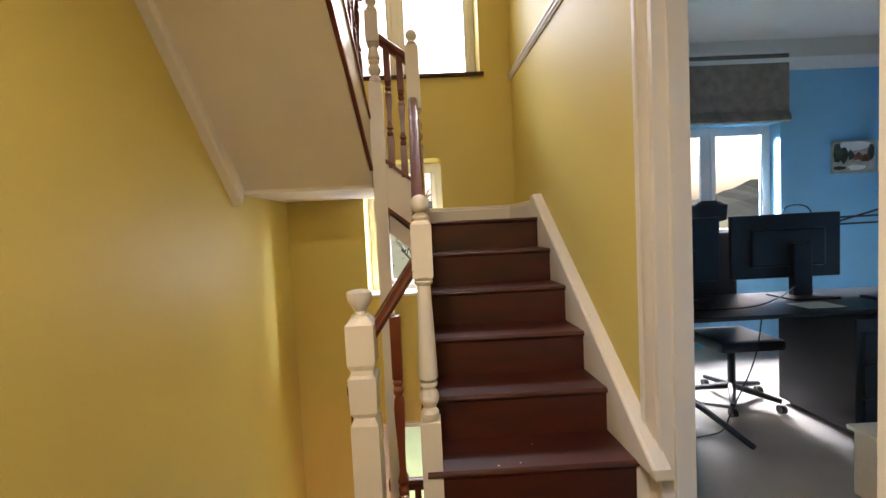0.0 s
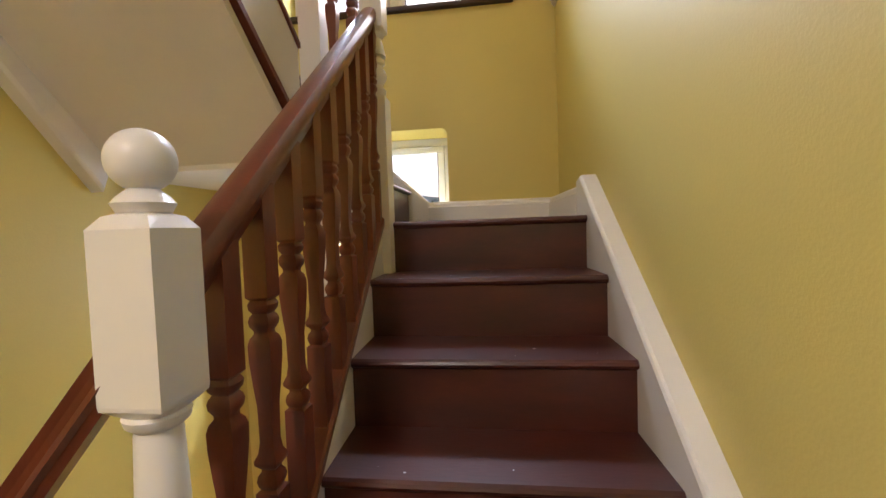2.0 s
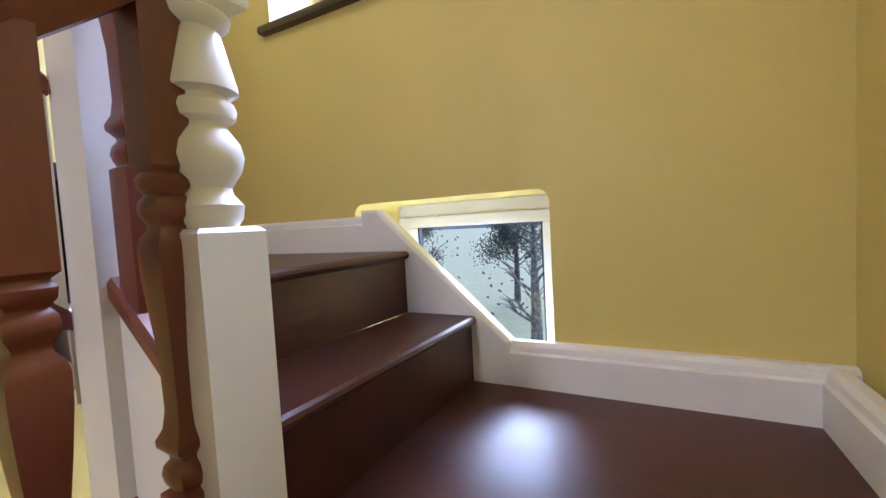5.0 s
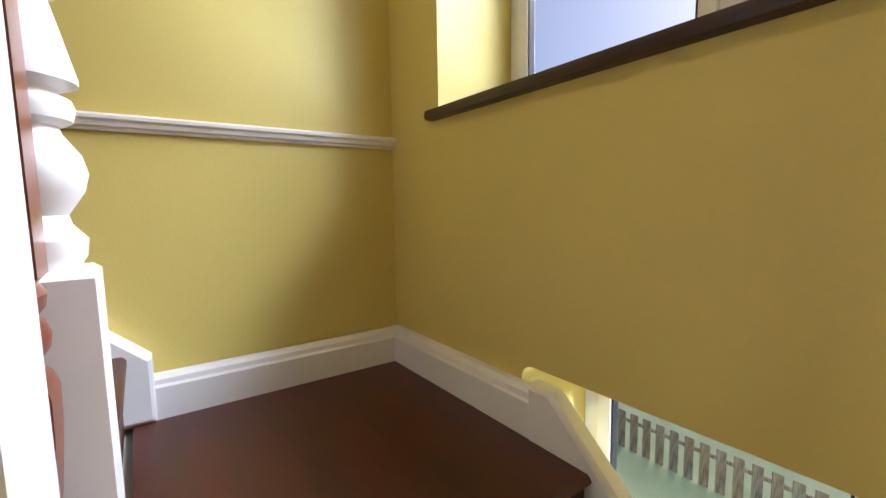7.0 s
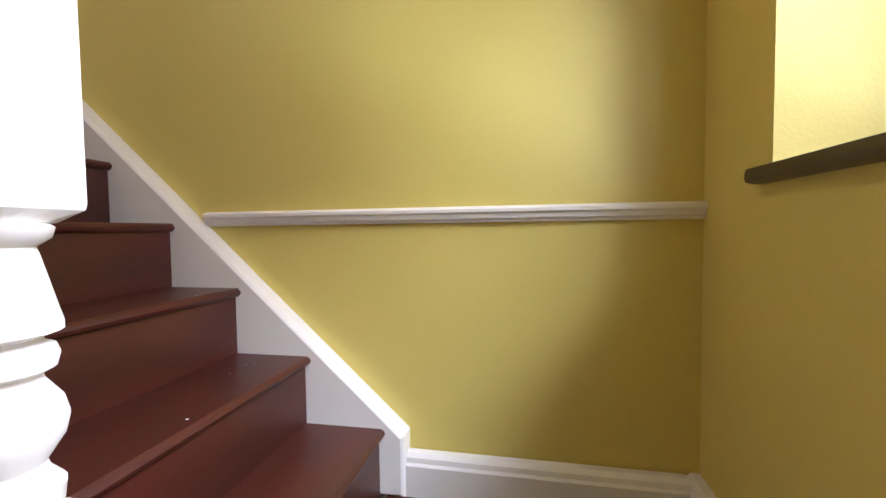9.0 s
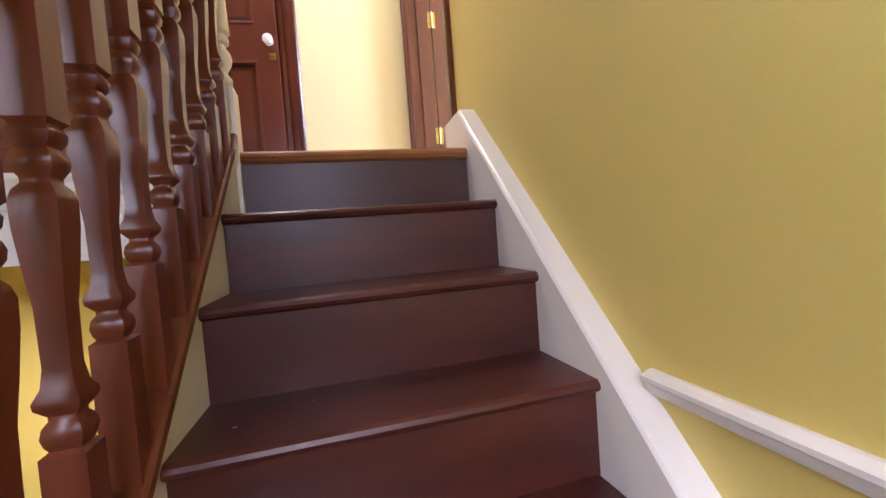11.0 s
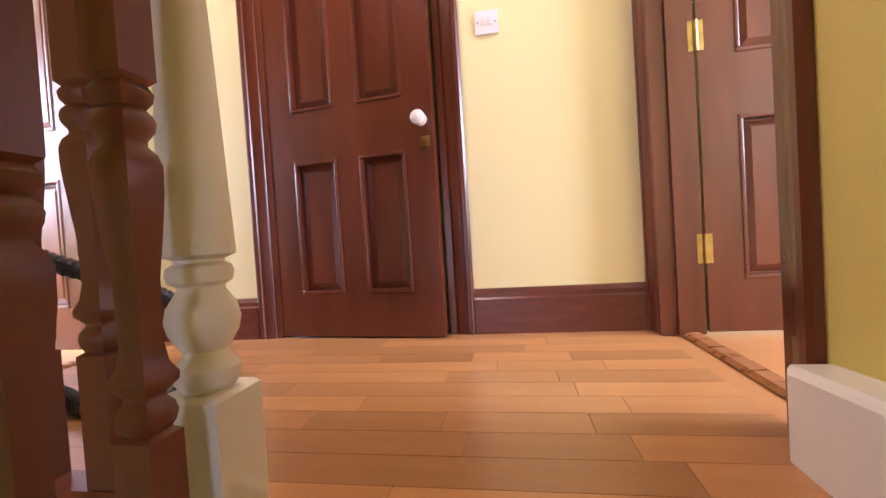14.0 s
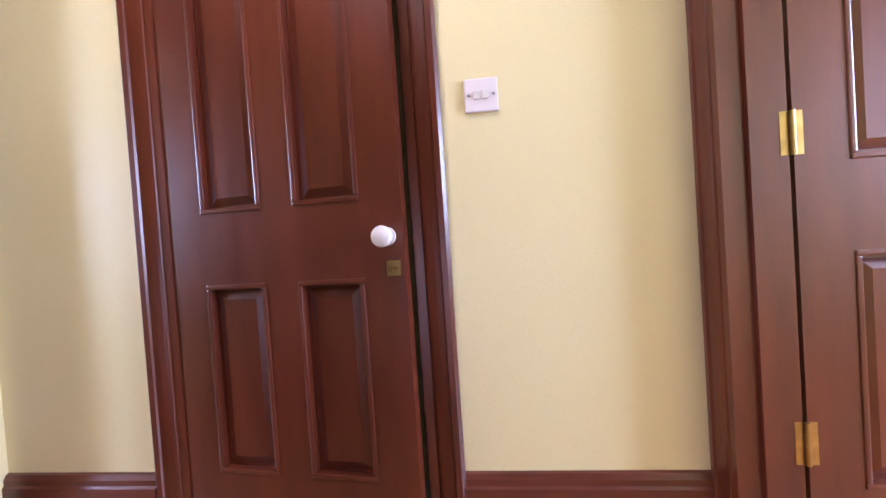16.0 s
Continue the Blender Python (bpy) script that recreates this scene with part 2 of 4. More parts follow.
# ---- plan ----
R = 0.2132                      # rise
GA, GM, GB = 0.2655, 0.24, 0.2415   # goings of the lower flight, the two middle steps, the upper flight
FLOOR, L1, L2, TOP = R, 8 * R, 10 * R, 17 * R
YE = 0.933                      # face of the end wall
YTOP = -1.413                   # nosing of the top floor
YFAR = -2.62                    # far wall of the top hall
HEAD = TOP + 2.45


def xr(y):                      # face of the string on the outer wall of the lower flight
    return 0.814 - 0.0456 * y


def xl(y):                      # face of the outer wall of the upper flight
    return -1.30 + 0.013 * y


def za(y):                      # nosing line of the lower flight
    return L1 + y * R / GA


def zb(y):                      # nosing line of the upper flight
    return TOP - (y - YTOP) * R / GB


# ---- walls ----
def end_wall():
    """The end wall, with three openings over one another."""
    xa, xb, ya, yb = xl(YE), xr(YE) + 0.07, YE, YE + 0.42
    bm = bmesh.new()
    rows = [(-2.0, -1.40, None), (-1.40, -0.18, (-0.58, 0.16)), (-0.18, 1.06, None), (1.06, 2.308, (-0.58, 0.16)),
            (2.308, 3.06, None), (3.06, 4.45, (-0.964, 0.56)), (4.45, HEAD, None)]
    for z0, z1, hole in rows:
        for x0, x1 in ([(xa - 0.3, xb + 0.3)] if not hole else [(xa - 0.3, hole[0]), (hole[1], xb + 0.3)]):
            box(x0, x1, ya, yb, z0, z1, bm=bm)
    bmesh.ops.remove_doubles(bm, verts=bm.verts, dist=1e-5)
    structure(part("wall_end", bm, YELLOW), "yellow painted plaster stairwell end wall with windows", "wall")


end_wall()


def slab(name, pts, z0, z1, mat, label, cat="wall"):
    return structure(part(name, prism(pts, "z", z0, z1), mat), label, cat)


# outer wall beside the lower flight, in pieces round the office doorway
DOOR0, DOOR1 = -1.36, -2.22     # office doorway along the wall


def wx(y):
    return xr(y) + 0.07


for nm, ya, yb, z0, z1 in (("wall_east_1", YE, DOOR0, -2.0, HEAD), ("wall_east_2", DOOR0, DOOR1, FLOOR + 2.60, HEAD),
                           ("wall_east_3", DOOR1, -4.6, -2.0, 3.3), ("wall_east_4", DOOR0, DOOR1, -2.0, FLOOR - 0.03)):
    slab(nm, [(wx(ya), ya), (wx(ya) + 0.14, ya), (wx(yb) + 0.14, yb), (wx(yb), yb)], z0, z1, YELLOW, "yellow painted stairwell wall beside the lower flight")
# outer wall beside the upper flight, with the doorway of the top room
DA0, DA1 = -1.785, -2.545
for nm, ya, yb, z0, z1 in (("wall_west_1", YE, DA0, -2.0, HEAD), ("wall_west_2", DA0, DA1, TOP + 2.0, HEAD),
                           ("wall_west_3", DA1, YFAR - 0.12, TOP - 0.3, HEAD), ("wall_west_4", DA0, -4.6, -2.0, TOP - 0.31)):
    slab(nm, [(xl(ya), ya), (xl(ya) - 0.14, ya), (xl(yb) - 0.14, yb), (xl(yb), yb)], z0, z1, YELLOW, "yellow painted stairwell wall beside the upper flight")
slab("wall_behind", [(-1.6, -4.6), (1.4, -4.6), (1.4, -4.75), (-1.6, -4.75)], -2.0, 3.3, YELLOW, "yellow painted wall at the back of the lower hall")

# top hall: far wall with the closed cupboard door, wall with the second room's doorway
DX0, DX1 = -0.60, 0.18          # door opening of the far wall
for nm, x0, x1, z0, z1 in (("wall_far_1", xl(YFAR) - 0.14, DX0, TOP - 0.3, HEAD), ("wall_far_2", DX1, 0.92, TOP - 0.3, HEAD), ("wall_far_3", DX0, DX1, TOP + 1.99, HEAD)):
    structure(part(nm, box(x0, x1, YFAR - 0.12, YFAR, z0, z1), PALE), "pale yellow painted wall of the top hall", "wall")
structure(part("wall_cupboard_back", box(-0.8, 0.4, YFAR - 0.75, YFAR - 0.70, TOP - 0.3, HEAD), PALE), "plain wall behind the cupboard door", "wall")
XB = 0.78                       # wall with the second doorway
DB0, DB1 = -1.70, -2.48
for nm, ya, yb, z0, z1 in (("wall_side_1", -1.44, DB0, TOP - 0.3, HEAD), ("wall_side_2", DB1, YFAR, TOP - 0.3, HEAD), ("wall_side_3", DB0, DB1, TOP + 2.0, HEAD)):
    structure(part(nm, box(XB, XB + 0.13, yb, ya, z0, z1), PALE), "pale yellow painted wall of the top hall", "wall")
structure(part("ceiling_top", box(-4.2, 3.8, -4.0, YE + 0.3, HEAD, HEAD + 0.1), CEIL), "white painted ceiling over the stairwell", "ceiling")
# lower hall
structure(part("ceiling_lower_hall", box(-1.6, 1.1, -4.75, -1.47, TOP - 0.31, TOP - 0.26), CEIL), "white painted ceiling of the lower hall", "ceiling")
slab("floor_lower_hall", [(-1.5, -1.40), (-0.33, -1.40), (-0.33, -1.60), (wx(-1.36) + 0.16, -1.60), (wx(-4.6) + 0.2, -4.7), (-1.5, -4.7)], FLOOR - 0.22, FLOOR, STAIR, "dark stained boards of the lower hall floor", "floor")
structure(part("floor_stair_foot", box(-1.6, 1.2, -1.6, YE + 0.3, -2.1, -2.0), STAIR), "dark floor at the foot of the stairwell", "floor")
# side rooms seen through the top doorways
for nm, x0, x1, s in (("a", -4.0, xl(-2) + 0.0, -1), ("b", XB, 3.5, 1)):
    xo = x0 if s < 0 else x1
    structure(part("floor_room_" + nm, box(x0, x1, -3.6, -0.6, TOP - 0.06, TOP - 0.004), PLANK), "oak boards of the room beyond", "floor")
    structure(part("wall_room_%s_1" % nm, box(x0, x1, -3.75, -3.61, TOP - 0.3, HEAD), PALE), "pale painted wall of the room beyond", "wall")
    structure(part("wall_room_%s_2" % nm, box(x0 + (0.14 if s > 0 else 0), x1 - (0.15 if s < 0 else 0), -0.6, -0.45, TOP - 0.3, HEAD), PALE), "pale painted wall of the room beyond", "wall")
    structure(part("wall_room_%s_3" % nm, box(xo - 0.07, xo + 0.07, -3.75, -0.45, TOP - 0.3, HEAD), PALE), "pale painted wall of the room beyond", "wall")
structure(part("wall_room_a_4", box(xl(-3) - 0.14, xl(-3), -3.6, YFAR - 0.12, TOP - 0.3, HEAD), PALE), "pale painted wall of the room beyond", "wall")
structure(part("wall_room_b_4", box(XB, XB + 0.13, -3.6, YFAR, TOP - 0.3, HEAD), PALE), "pale painted wall of the room beyond", "wall")

# ---- windows of the end wall ----


def window(name, x0, x1, z0, z1, mullions, label, y=YE + 0.12, depth=0.06, fr=0.05):
    w = structure(thing(name, label, "window"), label, "window")
    bm = box(x0, x1, y, y + depth, z0, z0 + fr, 0.006)
    box(x0, x1, y, y + depth, z1 - fr, z1, 0.006, bm)
    box(x0, x0 + fr, y, y + depth, z0 + fr, z1 - fr, 0.006, bm)
    box(x1 - fr, x1, y, y + depth, z0 + fr, z1 - fr, 0.006, bm)
    part("window_frame", bm, UPVC, w)
    edges = [x0 + fr, *mullions, x1 - fr]
    for m in mullions:
        part("mullion", box(m - 0.035, m + 0.035, y, y + depth, z0 + fr, z1 - fr, 0.006), UPVC, w)
    for i in range(len(edges) - 1):
        a = edges[i] + (0.035 if i else 0)
        b = edges[i + 1] - (0.035 if i < len(edges) - 2 else 0)
        s = 0.045
        bm = box(a, b, y - 0.012, y + 0.03, z0 + fr, z0 + fr + s, 0.006)
        box(a, b, y - 0.012, y + 0.03, z1 - fr - s, z1 - fr, 0.006, bm)
        box(a, a + s, y - 0.012, y + 0.03, z0 + fr + s, z1 - fr - s, 0.006, bm)
        box(b - s, b, y - 0.012, y + 0.03, z0 + fr + s, z1 - fr - s, 0.006, bm)
        sash = part("sash", bm, UPVC, w)
        seal = box(a + s - 0.001, a + s + 0.006, y - 0.006, y + 0.02, z0 + fr + s, z1 - fr - s)
        box(b - s - 0.006, b - s + 0.001, y - 0.006, y + 0.02, z0 + fr + s, z1 - fr - s, 0, seal)
        part("rubber_seal", seal, PLASTIC, sash)
        pane = part("pane", box(a + s, b - s, y + 0.008, y + 0.012, z0 + fr + s, z1 - fr - s), GLASS, sash)
        pane.visible_shadow = False
        hb = box((a + b) / 2 - 0.02, (a + b) / 2 + 0.02, y - 0.03, y - 0.012, z0 + fr + 0.01, z0 + fr + 0.035, 0.005)
        tube([((a + b) / 2, y - 0.035, z0 + fr + 0.025), ((a + b) / 2 - 0.07, y - 0.045, z0 + fr + 0.02), ((a + b) / 2 - 0.13, y - 0.04, z0 + fr + 0.015)], 0.008, 8, hb)
        part("handle", hb, UPVC, sash, "white window handle")
    return w


window("window_1", -0.964, 0.56, 3.075, 4.45, (-0.22,), "white plastic casement window above a dark sill", YE + 0.335)
window("window_2", -0.58, 0.16, 1.06, 2.308, (), "white plastic window crossed by the stair string", YE + 0.29, fr=0.055)
window("window_3", -0.58, 0.16, -1.40, -0.18, (), "white plastic window of the flight below", fr=0.06)
# rounded plaster corners of the middle window's reveal
for i, (cx, d) in enumerate(((0.16, -1), (-0.58, 1))):
    rr = 0.04
    arc = [(cx + d * rr * (1 - math.sin(a)), 2.308 - rr * (1 - math.cos(a))) for a in [radians(10 * k) for k in range(10)]]
    structure(part("reveal_corner_%d" % (i + 1), prism([(cx, 2.308), *arc], "y", YE, YE + 0.285), YELLOW), "rounded yellow plaster corner of the window reveal", "wall")
sill = box(-1.008, 0.594, YE - 0.035, YE + 0.335, 3.038, 3.072, 0.014)
structure(part("window_sill_upper", sill, SILLW, None, "", True), "dark stained wooden sill with rounded nose", "window sill")
structure(part("window_sill_middle", box(-0.58, 0.16, YE - 0.02, YE + 0.29, 1.035, 1.064, 0.008), WHITE), "white painted sill of the middle window", "window sill")

# ---- stairs ----
NOSE = 0.02


def tread_bm(x0, x1l, x1r, y0, y1, z):
    """One board: x0 to the outer end (slanting), nose at y0, back at y1."""
    t = 0.028
    bm = bmesh.new()
    s = 1 if y1 > y0 else -1
    sec = [(0, -0.014), (0.004, -0.006), (0.012, 0), (abs(y1 - y0), 0), (abs(y1 - y0), -t), (0.012, -t), (0.004, -t + 0.006)]
    a = [bm.verts.new((x0, y0 + s * d, z + h)) for d, h in sec]
    b = [bm.verts.new((x1l + (x1r - x1l) * d / abs(y1 - y0), y0 + s * d, z + h)) for d, h in sec]
    n = len(sec)
    bm.faces.new(a[::-1]), bm.faces.new(b)
    for i in range(n):
        bm.faces.new((a[i], a[(i + 1) % n], b[(i + 1) % n], b[i]))
    return bm


flight_a = thing("stair_flight", "dark red-brown stained wooden flight of stairs", "stairs")
for k in range(2, 9):
    y = (k - 8) * GA
    back = y + GA + NOSE if k < 8 else YE - 0.048
    if k < 8:
        part("tread", tread_bm(-0.012, xr(y) + 0.01, xr(back) + 0.01, y, back, k * R), STAIR, flight_a)
    part("riser", hexa([(-0.012, y + NOSE, (k - 1) * R), (xr(y) + 0.01, y + NOSE, (k - 1) * R), (xr(y) + 0.01, y + NOSE + 0.016, (k - 1) * R), (-0.012, y + NOSE + 0.016, (k - 1) * R)],
                       [(-0.012, y + NOSE, k * R - 0.028), (xr(y) + 0.01, y + NOSE, k * R - 0.028), (xr(y) + 0.01, y + NOSE + 0.016, k * R - 0.028), (-0.012, y + NOSE + 0.016, k * R - 0.028)]), STAIR, flight_a)
# landing board of the first turn, stretching under the middle steps
part("landing_board", tread_bm(0.018, xr(0) + 0.01, xr(YE) + 0.01, 0.0, YE - 0.005, L1), STAIR, flight_a, "dark stained landing board with scuffs")
part("landing_board", box(-0.10, 0.018, 0.044, YE - 0.005, L1 - 0.03, L1), STAIR, flight_a)
part("soffit", prism([(-1.60, za(-1.60) - 0.33), (0.1, za(0.1) - 0.33), (0.1, za(0.1) - 0.30), (-1.60, za(-1.60) - 0.30)], "x", -0.03, wx(-1) - 0.01), CEIL, flight_a, "white plaster underside")
part("landing_underside", box(-0.12, wx(YE) + 0.02, 0.05, YE - 0.002, L1 - 0.20, L1 - 0.17), CEIL, flight_a)

mid = thing("stair_turn", "two dark stained steps climbing across the window", "stairs")
for k, x in ((9, -0.074), (10, -0.315)):
    w0 = 0.044
    sec = [(0, -0.014), (-0.004, -0.006), (-0.012, 0), (-GM - NOSE, 0), (-GM - NOSE, -0.028), (-0.012, -0.028), (-0.004, -0.022)]
    if k == 9:
        part("tread", prism([(x + d, k * R + h) for d, h in sec], "y", w0, YE - 0.045), STAIR, mid)
    part("riser", box(x - NOSE - 0.016, x - NOSE, w0, YE - 0.045, (k - 1) * R, k * R - 0.028), STAIR, mid)
bm = prism([(-0.315 + d, L2 + h) for d, h in [(0, -0.014), (-0.004, -0.006), (-0.012, 0), (-0.95, 0), (-0.95, -0.028), (-0.012, -0.028), (-0.004, -0.022)]], "y", 0.033, YE - 0.045)
part("landing_board", bm, STAIR, mid, "dark stained upper landing board")
part("landing_underside", box(xl(0.5) + 0.004, -0.353, -0.04, YE - 0.002, L2 - 0.17, L2 - 0.03), CEIL, mid, "white painted underside of the landing")
part("underside", prism([(-0.10, L1 - 0.20), (-0.36, L1 + 0.03), (-0.36, L1 + 0.16), (-0.10, L1 - 0.06)], "y", 0.03, YE - 0.05), CEIL, mid)

flight_b = thing("stair_flight", "dark red-brown stained wooden flight to the top floor", "stairs")


def xi(y):                      # inner end of the upper treads
    return -0.47 + 0.075 * (y - YTOP)


XI = xi(YTOP)
for k in range(1, 8):
    y = 0.033 - GB * (k - 1)
    z = (10 + k) * R
    xo = xl(y) + 0.07
    if k < 7:
        part("tread", tread_bm(xi(y), xo, xo, y, y - GB - NOSE, z), STAIR, flight_b)
    part("riser", box(xo, xi(y), y - NOSE - 0.016, y - NOSE, z - R, z - 0.028), STAIR, flight_b)
part("soffit", hexa([(xl(0), -0.04, 1.985), (xi(0) + 0.01, -0.04, 1.985), (xi(0) + 0.01, -0.04, 2.03), (xl(0), -0.04, 2.03)],
                    [(xl(YTOP), YTOP, 3.34), (XI + 0.01, YTOP, 3.34), (XI + 0.01, YTOP, 3.38), (xl(YTOP), YTOP, 3.38)]), CEIL, flight_b, "white plaster underside")
# top floor: nosing and trimmer
floor_top = structure(thing("floor_top_hall", "orange-brown oak plank floor of the top hall", "floor"), "orange-brown oak plank floor of the top hall", "floor")
part("subfloor", box(xl(-2), XB + 0.13, YFAR - 0.12, YTOP - 0.066, TOP - 0.26, TOP - 0.014), EDGEW, floor_top)
sec = [(0, -0.02), (0.006, -0.008), (0.018, 0), (0.075, 0.002), (0.075, -0.04), (0.018, -0.04), (0.006, -0.032)]
nose = prism([(YTOP - d, TOP + h) for d, h in sec], "x", xl(YTOP) + 0.072, XI + 0.0)
part("nosing", nose, EDGEW, floor_top, "rounded oak nosing worn shiny")

# ---- strings and skirtings ----


def wall_string(name, pts, axis_pts, label, cap=0.012):
    """A painted board: outline in the plane of the wall (along, z), from the wall face to its own face."""
    bm = bmesh.new()
    n = len(pts)
    a = [bm.verts.new((*axis_pts(s, 0), z)) for s, z in pts]
    b = [bm.verts.new((*axis_pts(s, 1), z)) for s, z in pts]
    fs = [bm.faces.new(a[::-1]), bm.faces.new(b)] + [bm.faces.new((a[i], a[(i + 1) % n], b[(i + 1) % n], b[i])) for i in range(n)]
    bmesh.ops.recalc_face_normals(bm, faces=fs)
    bmesh.ops.bevel(bm, geom=[e for e in bm.edges if e in fs[1].edges], offset=cap, segments=2, affect="EDGES", profile=0.35)
    return structure(part(name, bm, WHITE), label, "skirting")


SKH = 0.137
wall_string("string_lower_flight", [(-1.315, FLOOR), (-1.315, 0.625), (-1.445, 0.625), (-1.445, 0.670), (0.126, 1.880), (0.19, 1.868), (0.19, L1 - 0.3), (-1.15, FLOOR)],
            lambda s, f: (wx(s) + 0.002 - 0.072 * f, s), "white painted sloping stair string with moulded edge")
wall_string("string_upper_flight", [(0.092, L2), (0.092, L2 + 0.192), (-1.505, TOP + 0.162), (-1.70, TOP + 0.150), (-1.70, TOP - 0.2), (-1.40, TOP - 0.28), (-0.1, L2 - 0.25), (0.0, L2)],
            lambda s, f: (xl(s) - 0.002 + 0.072 * f, s), "white painted sloping stair string with moulded edge")
wall_string("string_turn", [(0.034, L1 - 0.03), (0.034, L1 + SKH), (-0.443, L2 + 0.15), (-0.52, L2 + 0.15), (-0.52, L2 - 0.1), (-0.36, L2 - 0.24), (-0.1, L1 - 0.06)],
            lambda s, f: (s, YE + 0.002 - 0.05 * f), "white painted string crossing the window")
SK = [(0, 0), (0.046, 0), (0.046, SKH - 0.035), (0.038, SKH - 0.028), (0.036, SKH - 0.012), (0.024, SKH), (0, SKH)]
SK2 = [(s, h * 0.95) for s, h in SK]
structure(part("skirting_1", profile_run(SK, (0.03, YE, L1), (wx(YE), YE, L1), (0, -1, 0)), WHITE), "white moulded skirting of the first landing", "skirting")
structure(part("skirting_2", profile_run([(s + 0.024, h) for s, h in SK], (wx(0.188), 0.188, L1), (wx(YE), YE - 0.04, L1), (-1, 0, 0)), WHITE), "white moulded skirting of the first landing", "skirting")
structure(part("skirting_3", profile_run(SK2, (xl(YE), YE, L2), (-0.50, YE, L2), (0, -1, 0)), WHITE), "white moulded skirting of the upper landing", "skirting")
structure(part("skirting_4", profile_run([(s + 0.01, h) for s, h in SK2], (xl(0.09), 0.09, L2), (xl(YE), YE - 0.04, L2), (1, 0, 0)), WHITE), "white moulded skirting of the upper landing", "skirting")
RAILS = [(0, -0.032), (0.010, -0.032), (0.012, -0.022), (0.020, -0.016), (0.022, 0.0), (0.030, 0.008), (0.030, 0.020), (0.018, 0.028), (0.010, 0.032), (0, 0.032)]
RAILW = [(s, h * 0.75) for s, h in RAILS]
structure(part("dado_rail_1", profile_run(RAILW, (xl(-0.62), -0.62, 2.998), (xl(YE), YE, 2.998), (1, 0, 0)), WHITE), "white moulded dado rail along the yellow wall", "dado rail")
bm = bmesh.new()
a = [bm.verts.new((wx(YE) - s, YE, 3.02 + h)) for s, h in RAILS]
b = [bm.verts.new((wx(-1.2) - s, -1.2, 3.02 + h)) for s, h in RAILS]
bm.faces.new(a[::-1]), bm.faces.new(b)
for i in range(len(RAILS)):
    bm.faces.new((a[i], a[(i + 1) % len(RAILS)], b[(i + 1) % len(RAILS)], b[i]))
structure(part("dado_rail_2", bm, WHITE), "white moulded dado rail along the yellow wall", "dado rail")

# ---- newels, rails, balusters ----


def newel(name, x, y, z0, low_top, up_bot, up_top, label, h=0.046, ball=True, bowl=False):
    t = thing(name, label, "newel post", "stair newels")
    t.location = (x, y, 0)
    part("lower_block", loft([(z0, h, 0), (low_top - 0.006, h, 0), (low_top, h - 0.006, 0.05)], 16), WHITE, t)
    d = min(up_bot - low_top, 0.29)
    s = up_bot - low_top - d
    rings = [(0, 0.70), (0.04, 0.86), (0.10, 0.90), (0.15, 0.66), (0.18, 0.62), (0.26, 0.92), (0.32, 1.0), (0.38, 0.92), (0.45, 0.64), (0.47, 0.62),
             (0.49, 0.84), (0.53, 0.90), (0.56, 0.84), (0.575, 0.66), (0.59, 0.66), (0.61, 0.98), (0.63, 0.98)]
    rings = [(low_top + u * d, k, 1) for u, k in rings] + [(low_top + u * d + s, k, 1) for u, k in
             ((0.86, 0.66), (0.88, 0.62), (0.91, 0.86), (0.945, 0.92), (0.97, 0.72), (1.0, 0.80))]
    part("turned_shaft", loft([(z, k * h, q) for z, k, q in rings], 24), WHITE, t, "", True)
    part("upper_block", loft([(up_bot - 0.012, h * 0.80, 0.6), (up_bot, h * 0.98, 0), (up_bot + 0.006, h, 0), (up_top - 0.02, h, 0), (up_top - 0.004, h * 0.78, 0.2), (up_top, h * 0.62, 0.8)], 16), WHITE, t)
    if ball:
        r, c = 0.040, up_top + 0.066
        cap = [(up_top, 0.030, 1), (up_top + 0.012, 0.036, 1), (up_top + 0.02, 0.030, 1), (up_top + 0.03, 0.018, 1), (up_top + 0.037, 0.020, 1)]
        cap += [(c + r * math.sin(a), r * math.cos(a), 1) for a in [radians(v) for v in range(-58, 91, 12)]]
        part("ball_finial", loft([(z, max(w, 0.002), q) for z, w, q in cap], 24), WHITE, t, "", True)
    return t


newel("newel_post", -0.03, -0.004, 0.9, 2.226, 2.50, 2.945, "white gloss turned newel post with ball top")
newel("newel_post", -0.298, 0.008, -1.9, 2.70, 2.975, 3.20, "white gloss turned newel post at the second turn")
newel("newel_post", -0.432, -1.452, 3.3, 3.83, 4.42, 4.72, "white gloss turned newel post at the top landing")
newel("newel_post", 0.010, -1.272, FLOOR, 0.855, 1.46, 1.70, "white gloss turned newel post with ball finial at stair foot", 0.043)


def bowl_post(x, y):
    t = thing("newel_post", "white gloss square post with bowl-shaped finial", "newel post", "stair newels")
    t.location = (x, y, 0)
    h = 0.055
    part("post", loft([(FLOOR, h, 0), (0.90, h, 0), (0.93, h * 0.8, 0.3), (0.95, h * 0.95, 0), (1.06, h, 0), (1.09, h * 1.02, 0), (1.10, h * 0.84, 0.2), (1.12, h * 0.82, 0.2),
                       (1.14, h * 0.97, 0), (1.15, h, 0), (1.30, h, 0), (1.325, h * 0.72, 0.5), (1.335, h * 0.66, 1)], 16), WHITE, t)
    part("bowl_finial", loft([(1.335, 0.022, 1), (1.35, 0.020, 1), (1.36, 0.028, 1), (1.385, 0.046, 1), (1.41, 0.050, 1), (1.424, 0.050, 1), (1.43, 0.044, 1), (1.435, 0.02, 1)], 24), WHITE, t, "", True)
    return t


bowl_post(-0.245, -1.365)


